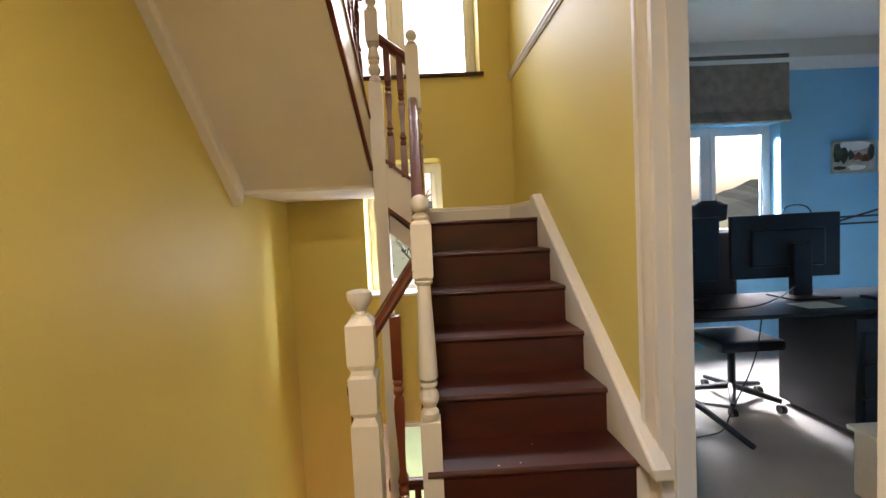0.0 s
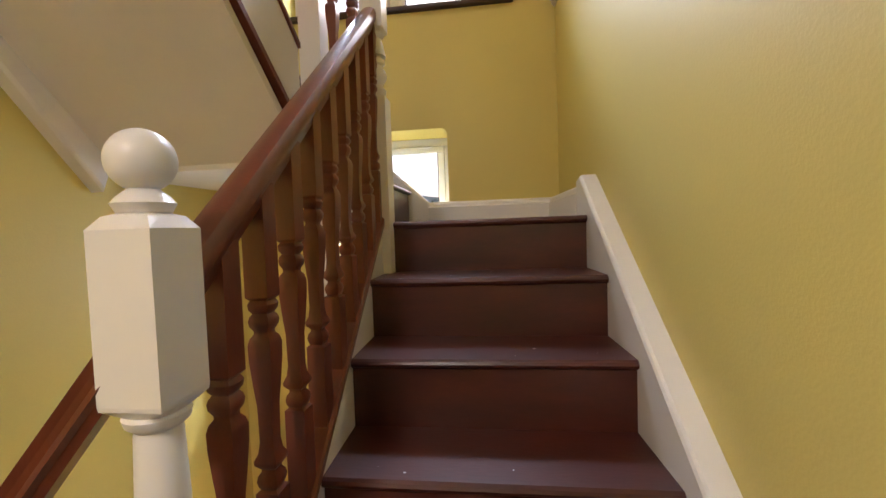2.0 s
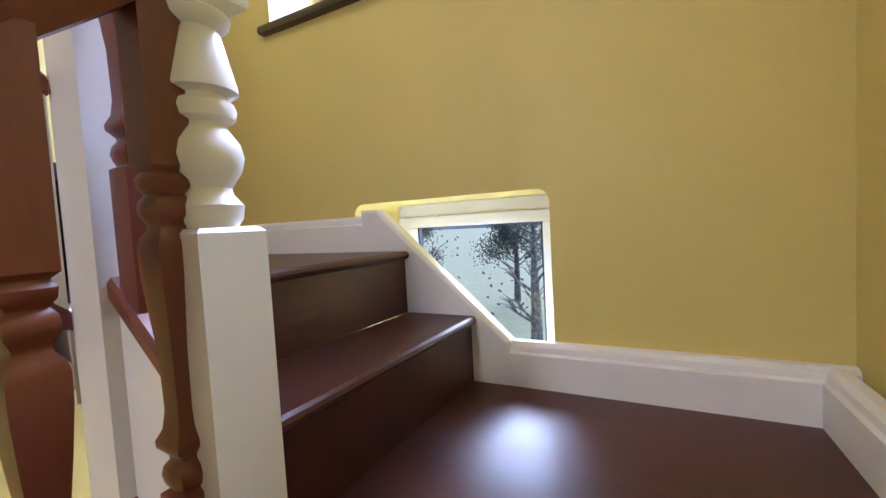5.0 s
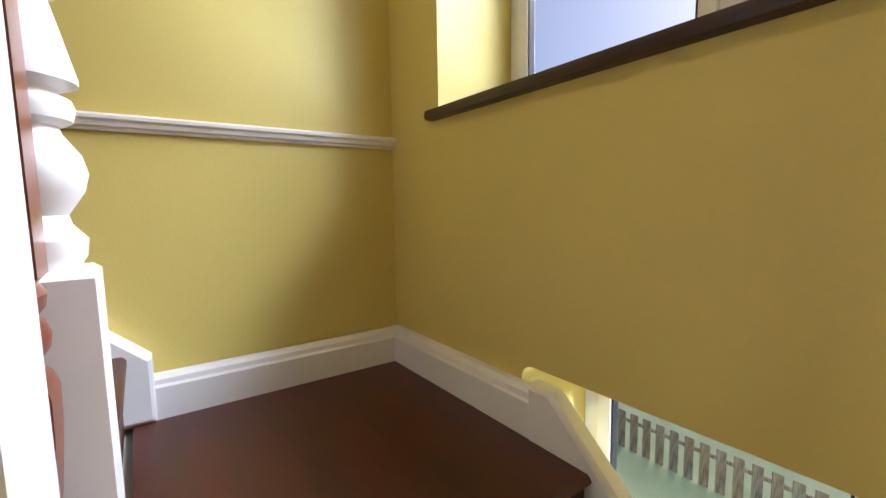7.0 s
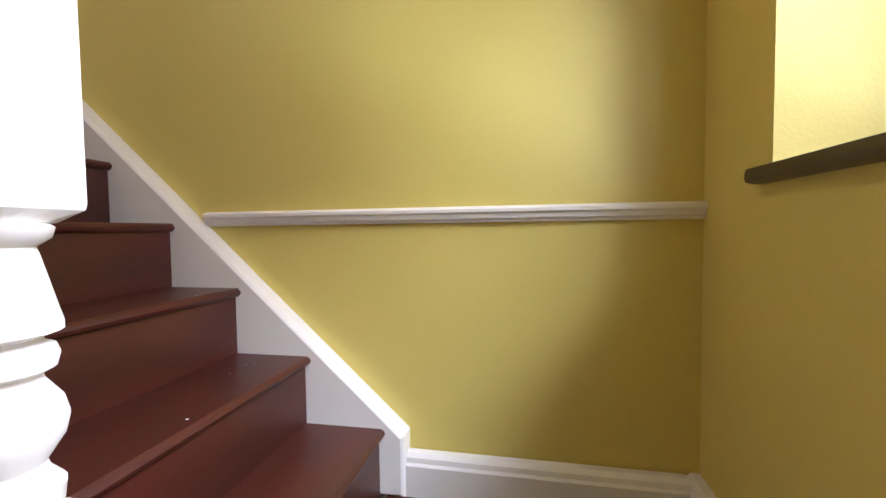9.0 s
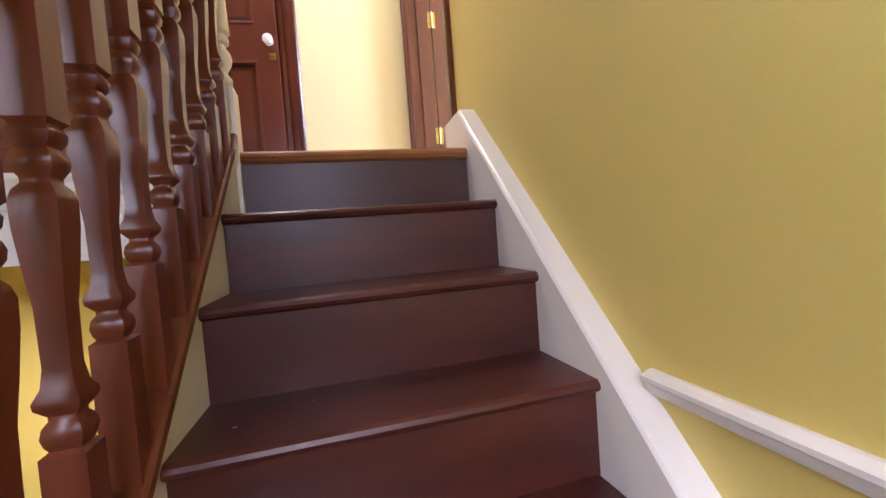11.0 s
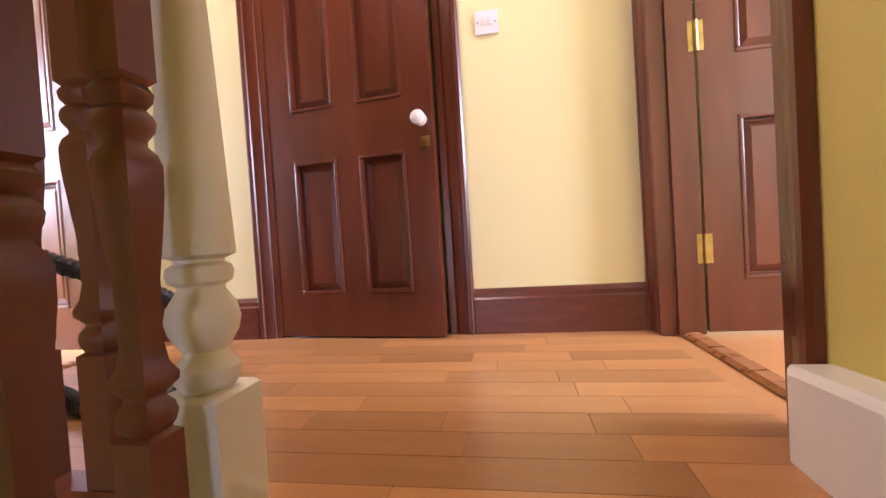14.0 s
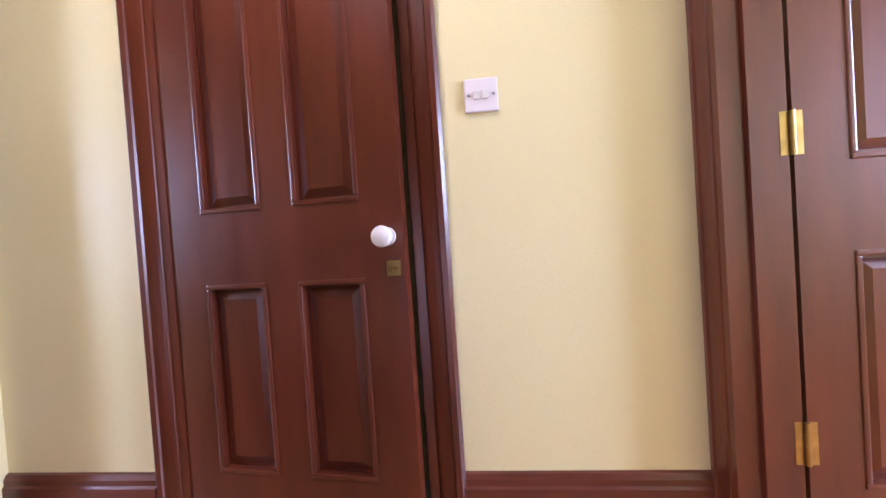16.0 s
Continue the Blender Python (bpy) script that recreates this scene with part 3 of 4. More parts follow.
def baluster_bm(length, half=0.023, low=0.19, mid_len=0.385):
    """Square ends with turned beads and a tapered square vase between."""
    a, b = low, low + mid_len
    m = mid_len
    rings = [(-0.03, half, 0), (a, half, 0), (a + 0.005, half * 0.74, 0.3), (a + 0.012, half * 0.94, 0.45), (a + 0.022, half * 1.06, 0.5), (a + 0.033, half * 0.94, 0.45), (a + 0.040, half * 0.68, 0.4), (a + 0.045, half * 0.66, 0.3),
             (a + 0.056, half * 1.02, 0.12), (a + 0.064, half * 1.04, 0.08), (a + 0.078, half * 0.74, 0.04), (a + 0.10, half * 0.62, 0.03), (a + 0.17, half * 0.66, 0.02), (a + 0.55 * m, half * 0.82, 0.02), (a + 0.68 * m, half * 0.98, 0.02), (a + 0.76 * m, half * 1.02, 0.06),
             (b - 0.080, half * 0.92, 0.2), (b - 0.072, half * 0.70, 0.4), (b - 0.066, half * 0.70, 0.4), (b - 0.056, half * 1.0, 0.5), (b - 0.046, half * 1.06, 0.5), (b - 0.038, half * 0.94, 0.45), (b - 0.032, half * 0.72, 0.4),
             (b - 0.024, half * 0.98, 0.45), (b - 0.014, half * 1.04, 0.45), (b - 0.006, half * 0.80, 0.3), (b, half, 0), (length + 0.03, half, 0)]
    return loft(rings, 16)


def rail_bm(p0, p1, across, w=0.032, h=0.085):
    """A moulded handrail whose underside runs from p0 to p1."""
    sec = [(-0.018, 0), (0.018, 0), (0.022, 0.02), (0.030, 0.030), (w, 0.045), (w, 0.060), (0.024, 0.078), (0.008, h), (-0.008, h), (-0.024, 0.078), (-w, 0.060), (-w, 0.045), (-0.030, 0.030), (-0.022, 0.02)]
    bm = bmesh.new()
    ac = Vector(across)
    a = [bm.verts.new(Vector(p0) + ac * s + Vector((0, 0, q))) for s, q in sec]
    b = [bm.verts.new(Vector(p1) + ac * s + Vector((0, 0, q))) for s, q in sec]
    bm.faces.new(a[::-1]), bm.faces.new(b)
    for i in range(len(sec)):
        bm.faces.new((a[i], a[(i + 1) % len(sec)], b[(i + 1) % len(sec)], b[i]))
    return bm


def balustrade(label, p0, p1, count, shoe, under, across, first=0.5, half=0.023, string_drop=0.0, step=None):
    """p0 to p1: the nosing line; shoe and under: heights above it of the base rail's top and the handrail's underside."""
    t = thing("balustrade", label, "balustrade")
    p0, p1 = Vector(p0), Vector(p1)
    up = Vector((0, 0, 1))
    part("handrail", rail_bm(p0 + up * under, p1 + up * under, across), RAIL, t, "", True)
    sh = [(-0.032, -0.03), (0.032, -0.03), (0.032, -0.008), (0.026, 0), (-0.026, 0), (-0.032, -0.008)]
    bm = bmesh.new()
    ac = Vector(across)
    a = [bm.verts.new(p0 + up * (shoe + q) + ac * s) for s, q in sh]
    b = [bm.verts.new(p1 + up * (shoe + q) + ac * s) for s, q in sh]
    bm.faces.new(a[::-1]), bm.faces.new(b)
    for i in range(6):
        bm.faces.new((a[i], a[(i + 1) % 6], b[(i + 1) % 6], b[i]))
    part("base_rail", bm, RAIL, t)
    one = None
    for i in range(count):
        q = p0.lerp(p1, (first + i * step) if step else (i + first) / count) + up * shoe
        if one is None:
            one = part("baluster", baluster_bm(under - shoe, half), RAIL, t, "", True)
            ob = one
        else:
            ob = new("baluster", one.data)
            ob.parent = t
        ob.location = q
    if string_drop:
        e = (p1 - p0).normalized()
        bm = hexa([p0 + up * (shoe - 0.03) - ac * 0.02, p0 + up * (shoe - 0.03) + ac * 0.02, p0 + up * (shoe - string_drop) + ac * 0.02, p0 + up * (shoe - string_drop) - ac * 0.02],
                  [p1 + up * (shoe - 0.03) - ac * 0.02, p1 + up * (shoe - 0.03) + ac * 0.02, p1 + up * (shoe - string_drop) + ac * 0.02, p1 + up * (shoe - string_drop) - ac * 0.02])
        part("string_board", bm, WHITE, t, "white painted string board")
        bm = hexa([p0 + up * (shoe - string_drop) - ac * 0.028, p0 + up * (shoe - string_drop) + ac * 0.028, p0 + up * (shoe - string_drop - 0.03) + ac * 0.028, p0 + up * (shoe - string_drop - 0.03) - ac * 0.028],
                  [p1 + up * (shoe - string_drop) - ac * 0.028, p1 + up * (shoe - string_drop) + ac * 0.028, p1 + up * (shoe - string_drop - 0.03) + ac * 0.028, p1 + up * (shoe - string_drop - 0.03) - ac * 0.028])
        part("edge_strip", bm, RAIL, t)
    return t


balustrade("dark stained turned balustrade of the lower flight", (0.002, -1.22, za(-1.22)), (-0.038, -0.05, za(-0.05)), 9, 0.06, 0.826, (1, 0, 0), 0.0855, string_drop=0.36, step=0.1141)
balustrade("dark stained turned balustrade across the turn", (-0.076, 0.0, 2.025), (-0.253, 0.005, 2.165), 2, 0.0, 0.79, (0, 1, 0), 0.5, string_drop=0.34)
balustrade("dark stained turned balustrade of the upper flight", (-0.368, -0.04, zb(-0.04)), (-0.446, -1.406, zb(-1.406)), 11, 0.06, 0.826, (-1, 0, 0), 0.1098, string_drop=0.36, step=0.0846)
bt = balustrade("stained turned balustrade guarding the top landing", (-0.386, -1.47, TOP), (XB, -1.47, TOP), 8, 0.06, 0.87, (0, 1, 0), 0.114, step=0.111)
structure(part("fascia_board", box(-0.387, XB + 0.1, -1.47, -1.452, TOP - 0.31, TOP - 0.05), WHITE), "white painted fascia under the top landing", "fascia")
structure(part("fascia_moulding", profile_run([(0, 0), (0.012, 0), (0.014, 0.03), (0.03, 0.045), (0.032, 0.07), (0.045, 0.085), (0.045, 0.10), (0, 0.10)], (-0.387, -1.452, TOP - 0.15), (XB + 0.1, -1.452, TOP - 0.15), (0, 1, 0)), WHITE), "white cornice moulding below the landing edge", "moulding")
structure(part("landing_edge", box(-0.387, XB + 0.1, -1.50, -1.43, TOP - 0.05, TOP + 0.03, 0.006), RAIL), "dark wooden edge of the top landing", "trim")

# short rail between the two posts at the stair foot, with one baluster
t = thing("stair_foot_rail", "dark stained short steep handrail with one baluster", "handrail")
part("handrail", rail_bm((-0.215, -1.345, 1.20), (-0.03, -1.285, 1.47), (0.3, -0.95, 0), 0.022, 0.075), RAIL, t)
ob = part("baluster", baluster_bm(0.95, 0.021, 0.30, 0.45), RAIL, t, "", True)
ob.location = (-0.115, -1.315, FLOOR)
ob.scale = (1, 1, 1.12)

# the flight going down, its balustrade, and the boards below
down = thing("stair_flight", "dark stained wooden flight going down", "stairs")
for k in range(1, 9):
    y = -1.38 + GB * (k - 1)
    z = FLOOR - R * k
    part("tread", box(xl(y) + 0.002, -0.46, y - 0.02, y + GB, z - 0.03, z, 0.006), STAIR, down)
    part("riser", box(xl(y) + 0.002, -0.46, y - 0.016, y, z, z + R - 0.03), STAIR, down)
balustrade("dark stained turned balustrade of the flight below", (-0.30, -1.30, FLOOR), (-0.42, -0.112, FLOOR - 1.05), 10, 0.10, 0.74, (1, 0, 0), 0.5, string_drop=0.3)
balustrade("dark stained balustrade of the lower landing", (-0.36, 0.02, -1.05), (0.9, 0.02, -1.05), 9, 0.1, 0.78, (0, 1, 0), 0.5)
structure(part("skirting_5", profile_run(SK, (xl(-1.40), -1.42, FLOOR), (xl(-4.6), -4.6, FLOOR), (1, 0, 0)), WHITE), "white moulded skirting of the lower hall", "skirting")
structure(part("floor_lower_landing", box(-1.29, 0.9, 0.1, YE, -1.62, -1.49), STAIR), "dark stained boards of the landing below", "floor")

# ---- doors ----


def panel_door(name, label, w, h, m, panels, knob_x=None, knob_z=0.84, hinge_z=(), hinge_x=0.0, mat=None, thick=0.038):
    """A panelled leaf in its own x-z plane, hinged at x = 0; front at y = thick."""
    mat = mat or DOORW
    t = thing(name, label, "door")
    t.matrix_world = m
    bm = bmesh.new()
    x_edges = sorted({p[0] for p in panels} | {p[1] for p in panels})
    # stiles and muntin
    cols = [(0, x_edges[0])] + [(x_edges[i], x_edges[i + 1]) for i in range(1, len(x_edges) - 1, 2)] + [(x_edges[-1], w)]
    for a, b in cols:
        box(a, b, 0, thick, 0, h, 0, bm)
    for i in range(0, len(x_edges), 2):
        a, b = x_edges[i], x_edges[i + 1]
        zs = sorted((p[2], p[3]) for p in panels if abs(p[0] - a) < 1e-4)
        z = 0
        for z0, z1 in zs:
            box(a, b, 0, thick, z, z0, 0, bm)
            z = z1
        box(a, b, 0, thick, z, h, 0, bm)
    part("leaf_frame", bm, mat, t)
    for x0, x1, z0, z1 in panels:
        pb = hexa([(x0, thick - 0.022, z0), (x1, thick - 0.022, z0), (x1, thick - 0.022, z1), (x0, thick - 0.022, z1)],
                  [(x0, 0.014, z0), (x1, 0.014, z0), (x1, 0.014, z1), (x0, 0.014, z1)])
        i, j, d = 0.022, 0.045, 0.009
        hexa([(x0 + i, thick - 0.022, z0 + i), (x1 - i, thick - 0.022, z0 + i), (x1 - i, thick - 0.022, z1 - i), (x0 + i, thick - 0.022, z1 - i)],
             [(x0 + j, thick - 0.022 + d, z0 + j), (x1 - j, thick - 0.022 + d, z0 + j), (x1 - j, thick - 0.022 + d, z1 - j), (x0 + j, thick - 0.022 + d, z1 - j)], pb)
        part("panel", pb, mat, t)
        mb = bmesh.new()
        mw, y0, y1 = 0.014, thick - 0.022, thick + 0.004
        for a0, a1, c0, c1 in ((x0, x1, z0, z0 + mw), (x0, x1, z1 - mw, z1), (x0, x0 + mw, z0 + mw, z1 - mw), (x1 - mw, x1, z0 + mw, z1 - mw)):
            box(a0, a1, y0, y1, c0, c1, 0.004, mb)
        part("panel_moulding", mb, mat, t)
    if knob_x is not None:
        kb = [(0, 0.024, 1), (0.006, 0.024, 1), (0.008, 0.012, 1), (0.022, 0.011, 1), (0.026, 0.020, 1), (0.034, 0.027, 1), (0.044, 0.028, 1), (0.053, 0.024, 1), (0.058, 0.014, 1), (0.0595, 0.003, 1)]
        k = part("knob", loft(kb, 24), PORCELAIN, t, "white porcelain door knob", True)
        k.matrix_local = Matrix.Translation((knob_x, thick, knob_z)) @ Matrix.Rotation(radians(-90), 4, "X")
        lb = box(knob_x - 0.019 + 0.012, knob_x + 0.019 + 0.012, thick, thick + 0.003, knob_z - 0.103, knob_z - 0.063, 0.001)
        lk = part("lock_plate", lb, BRASS, t, "brass lock plate")
        part("turn", tube([(knob_x + 0.002, thick + 0.006, knob_z - 0.083), (knob_x + 0.022, thick + 0.008, knob_z - 0.083)], 0.005, 8), BRASS, lk)
    for z in hinge_z:
        hb = tube([(hinge_x, thick + 0.004, z - 0.05), (hinge_x, thick + 0.004, z + 0.05)], 0.007, 10)
        box(hinge_x + 0.002, hinge_x + 0.024, thick, thick + 0.002, z - 0.05, z + 0.05, 0, hb)
        box(hinge_x - 0.024, hinge_x - 0.002, thick - 0.002, thick + 0.001, z - 0.05, z + 0.05, 0, hb)
        part("hinge", hb, BRASS, t, "brass butt hinge")
    return t


def leaf_panels(w, lo=0.176, mid0=0.725, mid1=0.93, top=1.83, stile=0.115, munt=0.10):
    c0, c1 = w / 2 - munt / 2, w / 2 + munt / 2
    return [(stile, c0, lo, mid0), (c1, w - stile, lo, mid0), (stile, c0, mid1, top), (c1, w - stile, mid1, top)]


ARCH = [(0, 0), (0.075, 0), (0.075, 0.016), (0.066, 0.024), (0.050, 0.024), (0.046, 0.018), (0.030, 0.016), (0.012, 0.012), (0.004, 0.009), (0, 0.004)]


def door_frame(name, p0, p1, z0, h, thick, mat, label, out, aw=1.0, behind=True):
    """Lining and moulded architraves round an opening from p0 to p1 on a wall face; out: the face's normal."""
    t = structure(thing(name, label, "door frame"), label, "door frame")
    a, b, o = Vector((*p0, 0)), Vector((*p1, 0)), Vector((*out, 0))
    d = (b - a).normalized()
    up = Vector((0, 0, 1))
    for base, s in ((a, -1), (b, 1)):
        bm = bmesh.new()
        lo = [bm.verts.new(base + d * (s * u * aw) + o * v + up * z0) for u, v in ARCH]
        hi = [bm.verts.new(base + d * (s * u * aw) + o * v + up * (z0 + h + (0.075 * aw if u > 0.03 else u * aw))) for u, v in ARCH]
        n = len(ARCH)
        bm.faces.new(lo[::-1]), bm.faces.new(hi)
        for i in range(n):
            bm.faces.new((lo[i], lo[(i + 1) % n], hi[(i + 1) % n], hi[i]))
        part("architrave", bm, mat, t)
        e = d * (-s)
        bm = hexa([base + o * -thick + up * z0, base + o * 0.006 + up * z0, base + e * 0.026 + o * 0.006 + up * z0, base + e * 0.026 + o * -thick + up * z0],
                  [base + o * -thick + up * (z0 + h), base + o * 0.006 + up * (z0 + h), base + e * 0.026 + o * 0.006 + up * (z0 + h), base + e * 0.026 + o * -thick + up * (z0 + h)])
        part("lining", bm, mat, t)
        q = base + e * 0.026
        bm = hexa([q + o * -0.085 + up * z0, q + o * -0.05 + up * z0, q + e * 0.013 + o * -0.05 + up * z0, q + e * 0.013 + o * -0.085 + up * z0],
                  [q + o * -0.085 + up * (z0 + h), q + o * -0.05 + up * (z0 + h), q + e * 0.013 + o * -0.05 + up * (z0 + h), q + e * 0.013 + o * -0.085 + up * (z0 + h)])
        part("door_stop", bm, mat, t)
    bm = hexa([a + o * -thick + up * (z0 + h - 0.026), a + o * 0.006 + up * (z0 + h - 0.026), b + o * 0.006 + up * (z0 + h - 0.026), b + o * -thick + up * (z0 + h - 0.026)],
              [a + o * -thick + up * (z0 + h), a + o * 0.006 + up * (z0 + h), b + o * 0.006 + up * (z0 + h), b + o * -thick + up * (z0 + h)])
    part("head_lining", bm, mat, t)
    bm = hexa([a + up * (z0 + h + 0.001), a + o * 0.02 + up * (z0 + h + 0.001), b + o * 0.02 + up * (z0 + h + 0.001), b + up * (z0 + h + 0.001)],
              [a + up * (z0 + h + 0.075), a + o * 0.02 + up * (z0 + h + 0.075), b + o * 0.02 + up * (z0 + h + 0.075), b + up * (z0 + h + 0.075)])
    part("head_architrave", bm, mat, t)
    return t


# cupboard door of the far wall, standing a little open
door_frame("door_frame_1", (DX0, YFAR), (DX1, YFAR), TOP, 1.985, 0.12, DOORW, "dark mahogany stained frame of the hall door", (0, 1))
LW = DX1 - DX0 - 0.056
panel_door("door_1", "dark mahogany four-panel door standing slightly ajar", LW, 1.95,
           Matrix.Translation((DX1 - 0.028, YFAR - 0.036, TOP + 0.008)) @ Matrix.Rotation(radians(180 - 6.5), 4, "Z") @ Matrix.Diagonal((1, -1, 1, 1)),
           leaf_panels(LW), LW - 0.043, 0.83)
# side rooms' doors, wide open into their rooms
door_frame("door_frame_2", (xl(DA0), DA0), (xl(DA1), DA1), TOP, 1.985, 0.14, DOORW, "dark mahogany stained frame of the room doorway", (1, 0))
panel_door("door_2", "dark mahogany four-panel door wide open", 0.70, 1.95,
           Matrix.Translation((xl(DA1) - 0.150, DA1 - 0.012, TOP + 0.008)) @ Matrix.Rotation(radians(180), 4, "Z") @ Matrix.Diagonal((1, -1, 1, 1)),
           leaf_panels(0.70), None, 0.84, (0.285, 1.0, 1.72), -0.004)
door_frame("door_frame_3", (XB, DB1), (XB, DB0), TOP, 1.985, 0.13, DOORW, "dark mahogany stained frame of the room doorway", (-1, 0))
panel_door("door_3", "dark mahogany four-panel door wide open", 0.74, 1.95,
           Matrix.Translation((XB + 0.135, DB1 - 0.012, TOP + 0.008)), leaf_panels(0.74), None, 0.84, (0.245, 0.98, 1.72), -0.004)
# office doorway in the stairwell wall, painted cream
door_frame("door_frame_4", (wx(DOOR0), DOOR0), (wx(DOOR1), DOOR1), FLOOR, 2.60, 0.14, WHITE, "cream-white painted frame of the office doorway", (-1, 0), 1.35)

# top hall skirtings
SKD = [(0, 0), (0.022, 0), (0.022, 0.135), (0.016, 0.142), (0.016, 0.158), (0.008, 0.172), (0, 0.176)]
for nm, p0, p1, o in (("skirting_6", (xl(YFAR), YFAR), (DX0 - 0.075, YFAR), (0, 1, 0)), ("skirting_7", (DX1 + 0.075, YFAR), (XB, YFAR), (0, 1, 0)),
                      ("skirting_8", (XB, -1.52), (XB, DB0 + 0.076), (-1, 0, 0))):
    structure(part(nm, profile_run(SKD, (*p0, TOP), (*p1, TOP), o), SKIRT), "dark mahogany stained moulded skirting board", "skirting")


def light_switch(x, z):
    t = thing("light_switch", "white plastic double light switch on the pale wall", "light switch")
    part("plate", box(x - 0.045, x + 0.045, YFAR, YFAR + 0.010, z - 0.045, z + 0.045, 0.004), SWITCHP, t)
    for d in (-0.012, 0.012):
        part("rocker", box(x + d - 0.008, x + d + 0.008, YFAR + 0.009, YFAR + 0.015, z - 0.012, z + 0.012, 0.002), PORCELAIN, t)
    for d in (-0.033, 0.033):
        sc = part("screw", tube([(x + d, YFAR + 0.009, z), (x + d, YFAR + 0.0115, z)], 0.004, 8), STEEL, t)


light_switch(-0.785, 4.823)

for nm, x in (("threshold_strip_1", xl(-2) - 0.10), ("threshold_strip_2", XB + 0.03)):
    structure(part(nm, prism([(x - 0.035, TOP), (x + 0.035, TOP), (x + 0.02, TOP + 0.009), (x - 0.02, TOP + 0.009)], "y", DA1 + 0.03, DA0 - 0.03), EDGEW), "wooden threshold strip", "threshold")

# ceiling lamps, added out of view to carry the halls' warm fill
for x, y, z in ((-0.3, -2.0, HEAD), (-0.2, -3.1, TOP - 0.31)):
    t = thing("fill_ceiling_lamp", "added round ceiling lamp, out of view, with a warm glass shade", "ceiling lamp", "ceiling lamps")
    t.location = (x, y, z)
    part("rim", loft([(-0.03, 0.17, 1), (0, 0.17, 1)], 32), BRASS, t)
    part("shade", loft([(-0.10, 0.03, 1), (-0.095, 0.08, 1), (-0.075, 0.13, 1), (-0.04, 0.16, 1), (-0.03, 0.16, 1)], 32), FILLGLOW, t, "", True)

# vacuum cleaner on the top landing
v = thing("vacuum_cleaner", "red and black vacuum cleaner with a ribbed black hose", "vacuum cleaner")
vx, vy = 0.58, -1.78
part("body", loft([(TOP + 0.035, 0.13, 1), (TOP + 0.05, 0.15, 1), (TOP + 0.17, 0.15, 1), (TOP + 0.19, 0.13, 1)], 24), RED, v, "red tub", True).location = (vx, vy, 0)
part("lid", loft([(TOP + 0.19, 0.15, 1), (TOP + 0.22, 0.15, 1), (TOP + 0.28, 0.11, 1), (TOP + 0.30, 0.05, 1)], 24), PLASTIC, v, "black motor lid", True).location = (vx, vy, 0)
for a in (45, 135, 225, 315):
    cx, cy = vx + 0.12 * math.cos(radians(a)), vy + 0.12 * math.sin(radians(a))
    part("wheel", tube([(cx - 0.012, cy, TOP + 0.022), (cx + 0.012, cy, TOP + 0.022)], 0.021, 14), PLASTIC, v)
pts = curve_points([(0.53, -1.72, TOP + 0.57), (0.40, -1.72, TOP + 0.52), (0.27, -1.78, TOP + 0.40), (0.10, -1.90, TOP + 0.30), (0.0, -1.96, TOP + 0.20), (-0.03, -1.96, TOP + 0.10), (0.02, -1.90, TOP + 0.03), (0.2, -1.82, TOP + 0.025), (0.34, -1.86, TOP + 0.04), (vx - 0.14, vy - 0.02, TOP + 0.11)], 26)
part("hose", tube(pts, [0.022 + (0.002 if i % 2 else -0.001) for i in range(len(pts))], 12), PLASTIC, v, "ribbed black hose")
part("wand", tube([(0.52, -1.72, TOP + 0.565), (0.58, -1.71, TOP + 0.60), (0.74, -1.70, TOP + 0.80)], 0.018, 12), PLASTIC, v)

# dried paint specks and scuffs on the treads
rnd = random.Random(3)
bm = bmesh.new()
for i in range(46):
    if i % 2:
        k = rnd.randint(3, 8)
        y = (k - 8) * GA
        x, yy, z = rnd.uniform(0.05, 0.75), y + (rnd.uniform(0.02, 0.2) if k < 8 else rnd.uniform(0.05, 0.8)), k * R
    else:
        k = rnd.randint(1, 6)
        x, yy, z = rnd.uniform(-1.18, -0.5), 0.033 - GB * (k - 1) - rnd.uniform(0.015, 0.2), (10 + k) * R
    r0, a0 = rnd.uniform(0.0015, 0.004), rnd.uniform(0, 3)
    bm.faces.new([bm.verts.new((x + r0 * (1 + 0.8 * math.cos(a0)) * math.cos(a0 + v), yy + r0 * math.sin(a0 + v), z + 0.0008)) for v in (0, 1.2, 2.4, 3.7, 5.0)])
tagged(part("paint_specks", bm, PAPER), "tiny pale paint specks scattered on dark treads", "paint specks", "", "stuff")

# ---- office ----
OX0, OX1, OY0, OY1, OH = wx(-1) + 0.16, 5.3, -3.0, 1.45, 3.46
structure(part("floor_office", box(OX0 - 0.16, OX1, OY0, OY1 + 0.5, FLOOR - 0.10, FLOOR), CARPET), "pale grey carpet of the office", "floor")
structure(part("ceiling_office", box(OX0 - 0.1, OX1, OY0, OY1 + 0.5, OH, OH + 0.1), CEIL), "white painted office ceiling", "ceiling")
WXL, WXR, WZ0, WZ1 = 2.2, 3.80, 1.40, 2.60
bm = bmesh.new()
for x0, x1, z0, z1 in ((OX0, WXL, FLOOR, OH), (WXR, OX1, FLOOR, OH), (WXL, WXR, FLOOR, WZ0), (WXL, WXR, WZ1, OH)):
    box(x0, x1, OY1, OY1 + 0.3, z0, z1, 0, bm)
structure(part("wall_office_window", bm, BLUE), "light blue painted office wall round the window", "wall")
structure(part("wall_office_east", box(OX1, OX1 + 0.1, OY0, OY1 + 0.3, FLOOR, OH), BLUE), "light blue painted office wall", "wall")
structure(part("wall_office_south", box(OX0, OX1, OY0 - 0.1, OY0, FLOOR, OH), BLUE), "light blue painted office wall", "wall")
